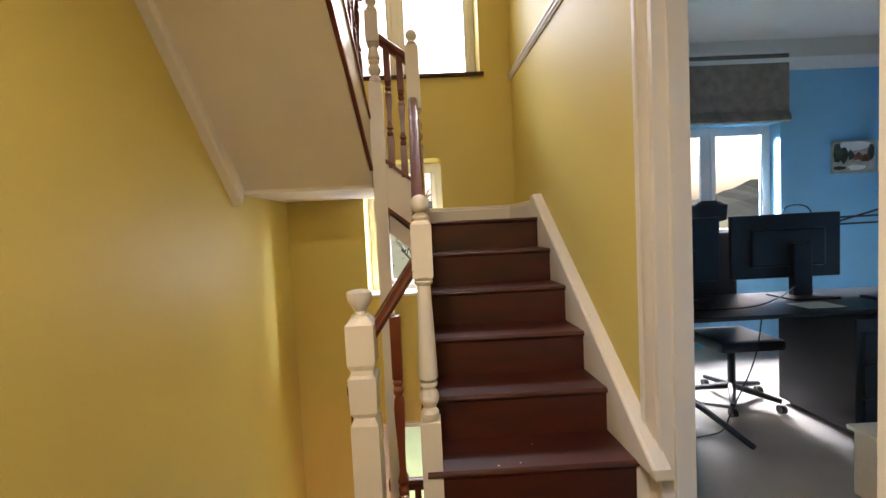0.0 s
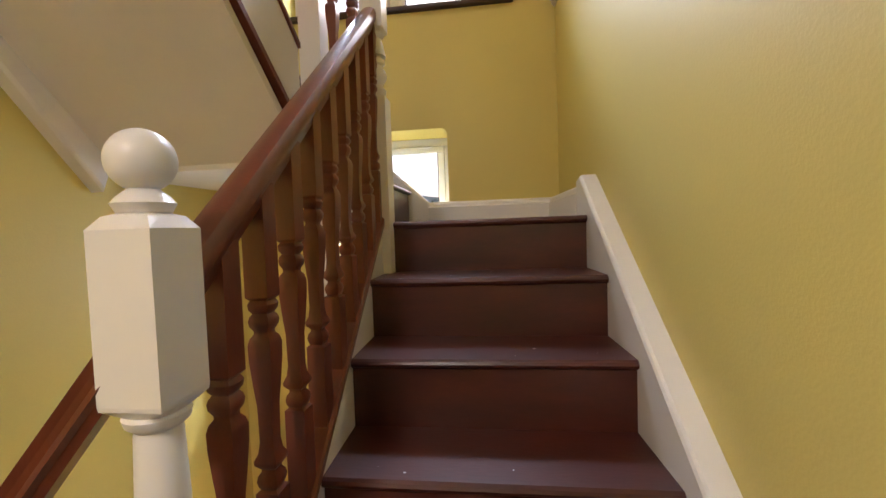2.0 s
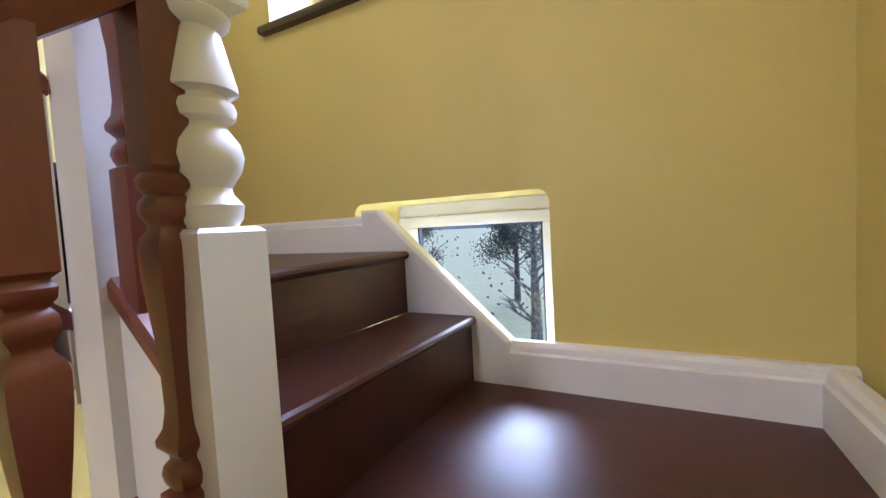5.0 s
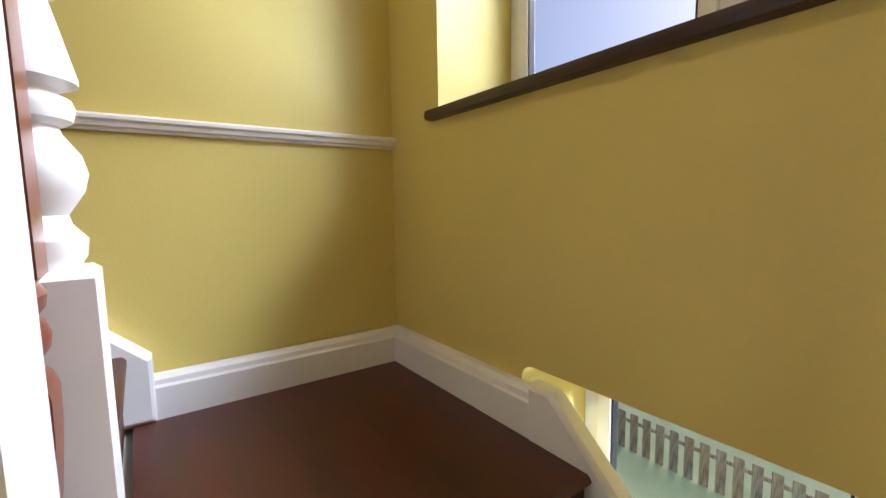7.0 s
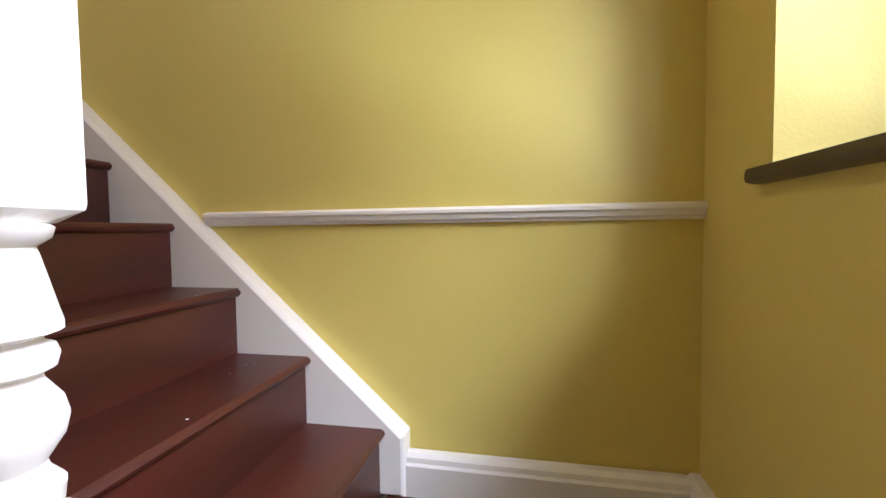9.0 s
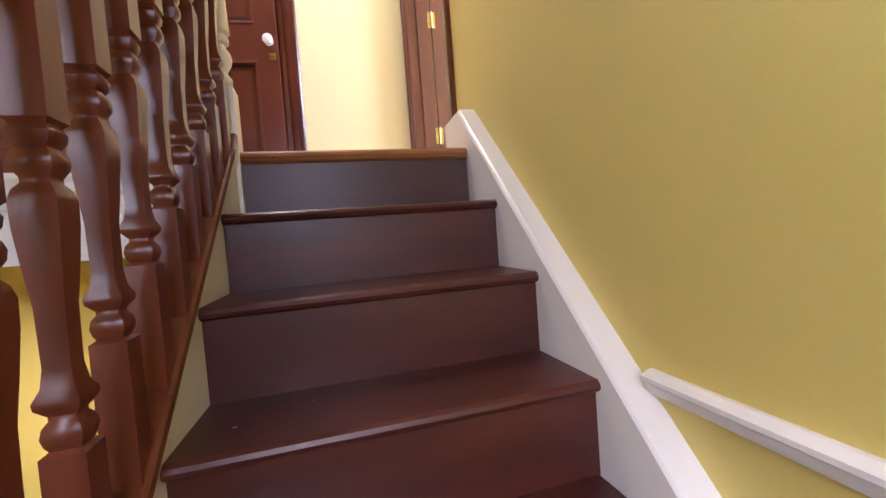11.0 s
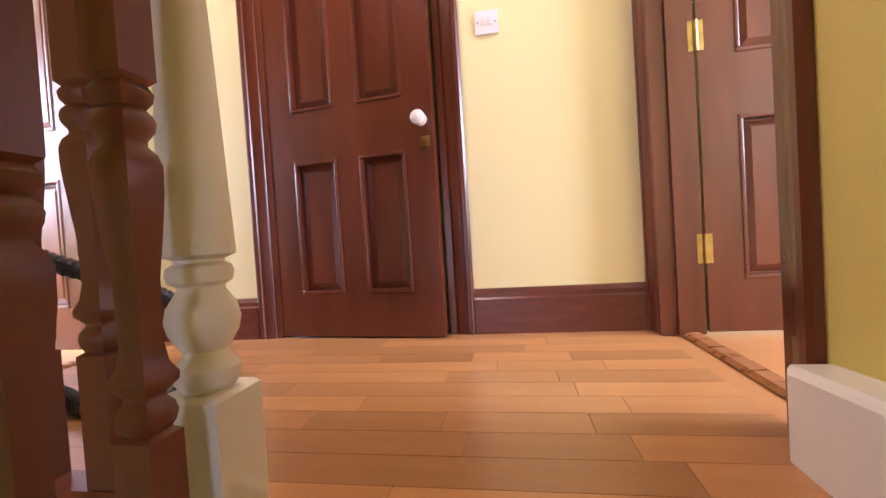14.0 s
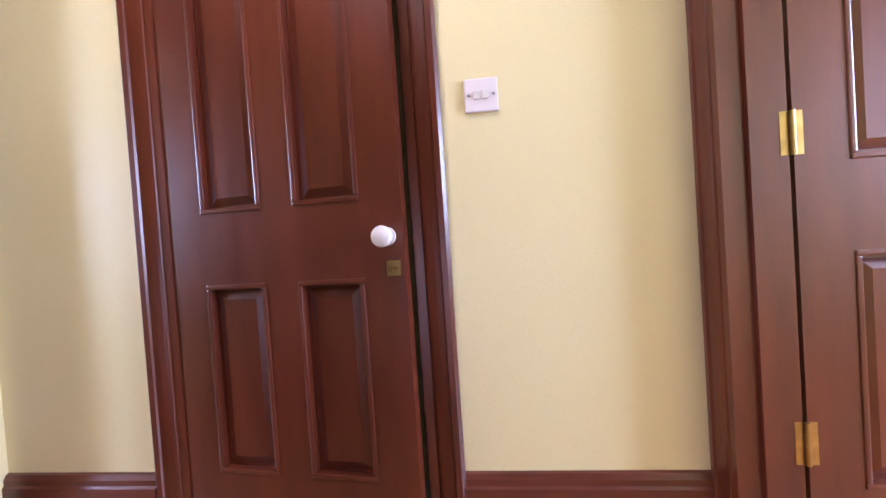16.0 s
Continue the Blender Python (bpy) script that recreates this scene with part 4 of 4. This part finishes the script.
structure(part("wall_office_west", prism([(wx(YE) + 0.145, OY1), (wx(YE) + 0.165, OY1), (wx(DOOR0) + 0.165, DOOR0 + 0.1), (wx(DOOR0) + 0.145, DOOR0 + 0.1)], "z", FLOOR, OH), BLUE), "light blue painted office wall", "wall")
COR = [(0, 0), (0.014, 0), (0.02, 0.03), (0.06, 0.08), (0.07, 0.11), (0, 0.11)]
structure(part("cornice_office", profile_run(COR, (OX0, OY1, OH - 0.32), (OX1, OY1, OH - 0.32), (0, -1, 0)), WHITE), "white moulded picture rail cornice", "cornice")
structure(part("frieze_office", box(OX0, OX1, OY1 - 0.008, OY1, OH - 0.21, OH), CEIL), "white painted frieze above the cornice", "frieze")
window("window_4", WXL, WXR, WZ0, WZ1, (3.10,), "white plastic bay window of the office", OY1 + 0.14)
structure(part("window_sill_office", box(WXL - 0.04, WXR + 0.04, OY1 - 0.05, OY1 + 0.14, WZ0 - 0.03, WZ0, 0.008), WHITE), "white painted office window sill", "window sill")

bl = thing("roman_blind", "taupe fabric roman blind drawn half up", "window blind")
part("fabric", box(WXL - 0.02, WXR + 0.06, OY1 - 0.05, OY1 - 0.035, WZ1 + 0.10, WZ1 + 0.70, 0.004), FABRIC, bl)
for i in range(3):
    part("fold", box(WXL - 0.02, WXR + 0.06, OY1 - 0.065 - 0.008 * i, OY1 - 0.036, WZ1 + 0.06 - 0.028 * i, WZ1 + 0.105 - 0.022 * i, 0.008), FABRIC, bl)
part("headrail", box(WXL - 0.03, WXR + 0.07, OY1 - 0.06, OY1, WZ1 + 0.70, WZ1 + 0.73, 0.004), WHITE, bl)


def picture(x, z, w, h):
    t = thing("canvas_picture", "small canvas painting of a snowy cottage landscape", "picture", "pictures on the blue wall")
    y = OY1 - 0.025
    part("canvas", box(x, x + w, y, OY1, z, z + h, 0.003), SNOWY, t)
    rp = random.Random(int(x * 100))

    def blob(nm, u, v, ru, rv, m, lift):
        n = 11
        ps = [(x + w * min(max(u + ru * rp.uniform(0.7, 1.1) * math.cos(6.2832 * k / n), 0.01), 0.99),
               z + h * min(max(v + rv * rp.uniform(0.7, 1.1) * math.sin(6.2832 * k / n), 0.01), 0.99)) for k in range(n)]
        part(nm, prism(ps, "y", y - lift, y), m, t)
    blob("painted_sky", 0.5, 0.84, 0.5, 0.16, PAPER, 0.001)
    for u, v, ru, rv in ((0.1, 0.62, 0.12, 0.34), (0.25, 0.58, 0.10, 0.28), (0.9, 0.64, 0.10, 0.30), (0.42, 0.55, 0.08, 0.18), (0.15, 0.16, 0.16, 0.07)):
        blob("painted_tree", u, v, ru, rv, ARTDARK, 0.002)
    for u, v in ((0.60, 0.52), (0.76, 0.46)):
        part("painted_cottage", prism([(x + w * (u - 0.1), z + h * (v - 0.12)), (x + w * (u + 0.1), z + h * (v - 0.12)), (x + w * (u + 0.1), z + h * v), (x + w * u, z + h * (v + 0.12)), (x + w * (u - 0.1), z + h * v)], "y", y - 0.003, y), ARTROOF, t)
    blob("painted_river", 0.55, 0.16, 0.22, 0.10, PAPER, 0.002)
    return t


picture(4.35, 2.03, 0.46, 0.34)
picture(4.86, 2.03, 0.40, 0.34)


def leg(x, y, z0, z1, r, t, nm="leg"):
    part(nm, tube([(x, y, z0), (x, y, z1)], r, 10), BLACK, t)


# desk with return, pedestal, screen, chair
desk = thing("office_desk", "black office desk with angled steel legs", "desk")
DZ = FLOOR + 0.80
part("desktop", box(1.45, 4.3, -0.45, 0.30, DZ - 0.028, DZ, 0.005), BLACK, desk)
for x in (1.80, 3.9):
    part("leg", tube([(x, 0.0, DZ - 0.03), (x + 0.02, -0.1, FLOOR + 0.16)], 0.025, 10), BLACK, desk)
    part("foot", tube([(x - 0.10, 0.20, FLOOR + 0.03), (x, -0.1, FLOOR + 0.17), (x + 0.14, -0.58, FLOOR + 0.025)], [0.018, 0.025, 0.018], 8), BLACK, desk)
ped = thing("desk_pedestal", "black office cabinet beneath the desk", "cabinet")
part("body", box(2.62, 3.25, -0.53, 0.06, FLOOR + 0.04, FLOOR + 0.765, 0.006), BLACK, ped)
for i in range(3):
    d = part("drawer", box(2.66, 3.21, -0.546, -0.53, FLOOR + 0.07 + 0.21 * i, FLOOR + 0.26 + 0.21 * i, 0.004), BLACK, ped)
    part("handle", box(2.85, 3.02, -0.558, -0.546, FLOOR + 0.20 + 0.21 * i, FLOOR + 0.215 + 0.21 * i, 0.002), STEEL, d)
for x in (2.68, 3.19):
    for y in (-0.46, 0.0):
        part("castor", tube([(x - 0.01, y, FLOOR + 0.02), (x + 0.01, y, FLOOR + 0.02)], 0.02, 12), PLASTIC, ped)
mon = thing("monitor", "wide black computer monitor seen from behind", "monitor")
part("screen_back", box(2.31, 3.16, 0.12, 0.155, 1.15, 1.64, 0.012), PLASTIC, mon)
part("rear_housing", box(2.45, 3.02, 0.085, 0.12, 1.24, 1.53, 0.02), PLASTIC, mon)
part("stand_neck", box(2.72, 2.86, 0.03, 0.085, DZ + 0.015, 1.42, 0.008), PLASTIC, mon)
part("stand_base", box(2.62, 2.95, -0.10, 0.18, DZ, DZ + 0.015, 0.006), PLASTIC, mon)
mon2 = thing("monitor", "black computer monitor seen from behind", "monitor")
part("screen_back", box(1.75, 2.24, 0.14, 0.17, 1.15, 1.64, 0.012), PLASTIC, mon2)
part("stand_neck", box(1.93, 2.03, 0.09, 0.14, DZ + 0.015, 1.40, 0.008), PLASTIC, mon2)
part("stand_base", box(1.85, 2.11, 0.02, 0.22, DZ, DZ + 0.015, 0.006), PLASTIC, mon2)
lt = thing("laptop", "black closed laptop lying on the desk", "laptop")
part("base", box(3.1, 3.46, -0.30, -0.08, DZ, DZ + 0.014, 0.004), PLASTIC, lt)
part("lid", box(3.1, 3.46, -0.30, -0.08, DZ + 0.015, DZ + 0.022, 0.003), PLASTIC, lt)
pp = thing("paper_sheets", "white papers lying on the desk", "papers")
part("sheets", box(2.50, 2.75, -0.34, -0.16, DZ, DZ + 0.004), PAPER, pp)
ch = thing("office_chair", "black swivel office chair on castors", "office chair")
cx, cy = 2.30, 0.12
part("seat", box(cx - 0.24, cx + 0.24, cy - 0.24, cy + 0.24, FLOOR + 0.45, FLOOR + 0.53, 0.03), PLASTIC, ch)
part("backrest", box(cx - 0.22, cx + 0.22, cy + 0.22, cy + 0.28, FLOOR + 0.60, FLOOR + 1.30, 0.03), PLASTIC, ch)
part("headrest", loft([(-0.09, 0.03, 1), (-0.07, 0.06, 0.6), (0.05, 0.065, 0.6), (0.09, 0.03, 1)], 16), PLASTIC, ch, "", True).matrix_local = Matrix.Translation((cx, cy + 0.24, FLOOR + 1.47)) @ Matrix.Diagonal((2.4, 0.7, 1, 1))
part("column", tube([(cx, cy, FLOOR + 0.12), (cx, cy, FLOOR + 0.45)], 0.028, 12), PLASTIC, ch)
for i in range(5):
    a = radians(72 * i + 20)
    ex, ey = cx + 0.31 * math.cos(a), cy + 0.31 * math.sin(a)
    spoke = part("spoke", tube([(cx, cy, FLOOR + 0.13), (ex, ey, FLOOR + 0.085)], [0.03, 0.018], 8), PLASTIC, ch)
    part("castor", tube([(ex - 0.02, ey, FLOOR + 0.03), (ex + 0.02, ey, FLOOR + 0.03)], 0.03, 14), PLASTIC, spoke)
for pts in ([(2.7, 0.0, DZ + 0.09), (2.4, -0.2, DZ + 0.05), (2.1, -0.3, DZ + 0.02), (1.6, -0.25, DZ + 0.01)],
            [(2.3, -0.2, DZ - 0.03), (2.2, -0.25, FLOOR + 0.45), (2.0, -0.3, FLOOR + 0.12), (1.9, -0.35, FLOOR + 0.02), (1.7, -0.4, FLOOR + 0.01)],
            [(3.0, 0.16, 1.58), (2.95, 0.19, 1.69), (2.80, 0.19, 1.69), (2.72, 0.16, 1.58)]):
    c = thing("cable", "thin dark cable hanging about the desk", "cable", "desk cables")
    part("lead", tube(curve_points(pts, 10), 0.005, 6), PLASTIC, c)
fr = thing("metal_rack", "thin black metal frame by the blue wall", "rack")
for z in (1.52, 1.58):
    part("bar", tube([(3.2, 0.6, z), (5.1, 0.6, z + 0.01)], 0.009, 8), PLASTIC, fr)
part("brace", tube([(3.5, 0.6, 1.52), (4.3, 0.6, 1.72)], 0.009, 8), PLASTIC, fr)
for x in (3.2, 5.1):
    part("upright", tube([(x, 0.6, FLOOR), (x, 0.6, 1.6)], 0.012, 8), PLASTIC, fr)
cb = thing("low_cabinet", "cream painted low cabinet by the doorway", "cabinet")
part("body", box(2.13, 2.5, -1.30, -1.0, FLOOR, FLOOR + 0.33, 0.012), CREAM, cb)
part("top", box(2.11, 2.52, -1.32, -0.98, FLOOR + 0.33, FLOOR + 0.355, 0.008), CREAM, cb)

# ---- outside ----
structure(part("ground", box(-900, 900, YE + 0.9, 1800, -3.1, -3.0), GRASS), "green lawn and fields outside", "ground")
rnd = random.Random(5)


def tree(x, y, h, leafy):
    t = thing("tree", "bare winter tree with fine branches" if not leafy else "dark evergreen tree with ragged crown", "tree", "garden trees")
    t.location = (x, y, -3.0)
    bm = tube([(0, 0, 0), (0.06 * h * 0.1, 0, h * 0.35), (0, 0.02 * h, h * 0.7), (0.02 * h, 0, h)], [0.04 * h, 0.03 * h, 0.016 * h, 0.004 * h], 8)
    tips = []
    for i in range(16):
        a, z = rnd.uniform(0, 6.28), h * rnd.uniform(0.3, 0.9)
        ln = h * rnd.uniform(0.18, 0.36) * (1.15 - z / h)
        p1 = Vector((math.cos(a) * ln, math.sin(a) * ln, z + ln * 0.7))
        tube([(0, 0.02 * z, z), p1 * 0.55 + Vector((0, 0, z * 0.45)), p1], [0.010 * h, 0.006 * h, 0.002 * h], 5, bm)
        tips.append(p1)
        for j in range(5):
            a2 = a + rnd.uniform(-1, 1)
            q = p1 * 0.6 + Vector((0, 0, z * 0.4))
            tip = q + Vector((math.cos(a2), math.sin(a2), rnd.uniform(0.2, 1.2))) * ln * 0.6
            tube([q, (q + tip) / 2 + Vector((0, 0, 0.02 * h)), tip], [0.004 * h, 0.003 * h, 0.001 * h], 4, bm)
            tips.append(tip)
    part("trunk", bm, BARK, t)
    bm = bmesh.new()
    for p in tips * (6 if leafy else 1):
        for k in range(9 if leafy else 1):
            c = p + Vector((rnd.gauss(0, 1), rnd.gauss(0, 1), rnd.gauss(0, 1))) * 0.07 * h
            u = Vector((rnd.gauss(0, 1), rnd.gauss(0, 1), rnd.gauss(0, 1))).normalized() * 0.012 * h
            w = u.orthogonal().normalized() * 0.007 * h
            bm.faces.new([bm.verts.new(c - u), bm.verts.new(c + w), bm.verts.new(c + u), bm.verts.new(c - w)])
    part("crown", bm, LEAF, t)


for x, y, h, lf in ((-3.5, 13, 6.0, False), (-1.0, 19, 7.5, False), (1.8, 24, 7, False), (-8.5, 26, 6, True), (-9, 15, 6, False), (9.5, 16, 7.5, False), (6.2, 13, 7, False), (13, 24, 8, True), (-15, 24, 6, True)):
    tree(x, y, h, lf)
fn = thing("garden_fence", "low weathered wooden garden fence", "fence")
one = None
for i in range(60):
    x = -9 + 0.3 * i
    if one is None:
        one = part("slat", box(-0.09, 0.09, -0.012, 0.012, 0, 0.9, 0.004), FENCE, fn)
        ob = one
    else:
        ob = new("slat", one.data)
        ob.parent = fn
    ob.location = (x, 9.0, -3.0)
part("rail", box(-9.1, 8.9, 9.012, 9.05, -2.35, -2.27), FENCE, fn)


def hills():
    bm = bmesh.new()
    n = 120
    last = None
    for i in range(n + 1):
        x = -700 + 1400 * i / n
        top = 26 + 14 * math.sin(i * 0.13 + 1) + 6 * math.sin(i * 0.41) + rnd.uniform(0, 3.5)
        col = [bm.verts.new((x, 420, -3)), bm.verts.new((x, 470 + rnd.uniform(-6, 6), top * 0.6)), bm.verts.new((x, 520, top))]
        if last:
            for k in range(2):
                bm.faces.new((last[k], col[k], col[k + 1], last[k + 1]))
        last = col
    structure(part("backdrop_hills", bm, HILL), "distant wooded hills", "backdrop")


hills()

# ---- oak planks of the top hall, one by one ----
rnd = random.Random(11)
row_w = 0.094
y = YTOP - 0.076
cache = {}
while y > YFAR + 0.002:
    y1 = max(y - row_w, YFAR)
    x = xl(-2) + 0.002
    first = True
    while x < XB - 0.01:
        ln = rnd.choice((0.3, 0.45, 0.6, 0.75))
        if first:
            ln *= rnd.uniform(0.4, 1)
            first = False
        x1 = min(x + ln, XB)
        if XB - x1 < 0.08:
            x1 = XB
        ob = part("plank", box(-(x1 - x) / 2 + 0.0007, (x1 - x) / 2 - 0.0007, -(y - y1) / 2 + 0.0007, (y - y1) / 2 - 0.0007, -0.013, 0), PLANK, floor_top)
        ob.location = ((x + x1) / 2, (y + y1) / 2, TOP)
        x = x1
    y = y1
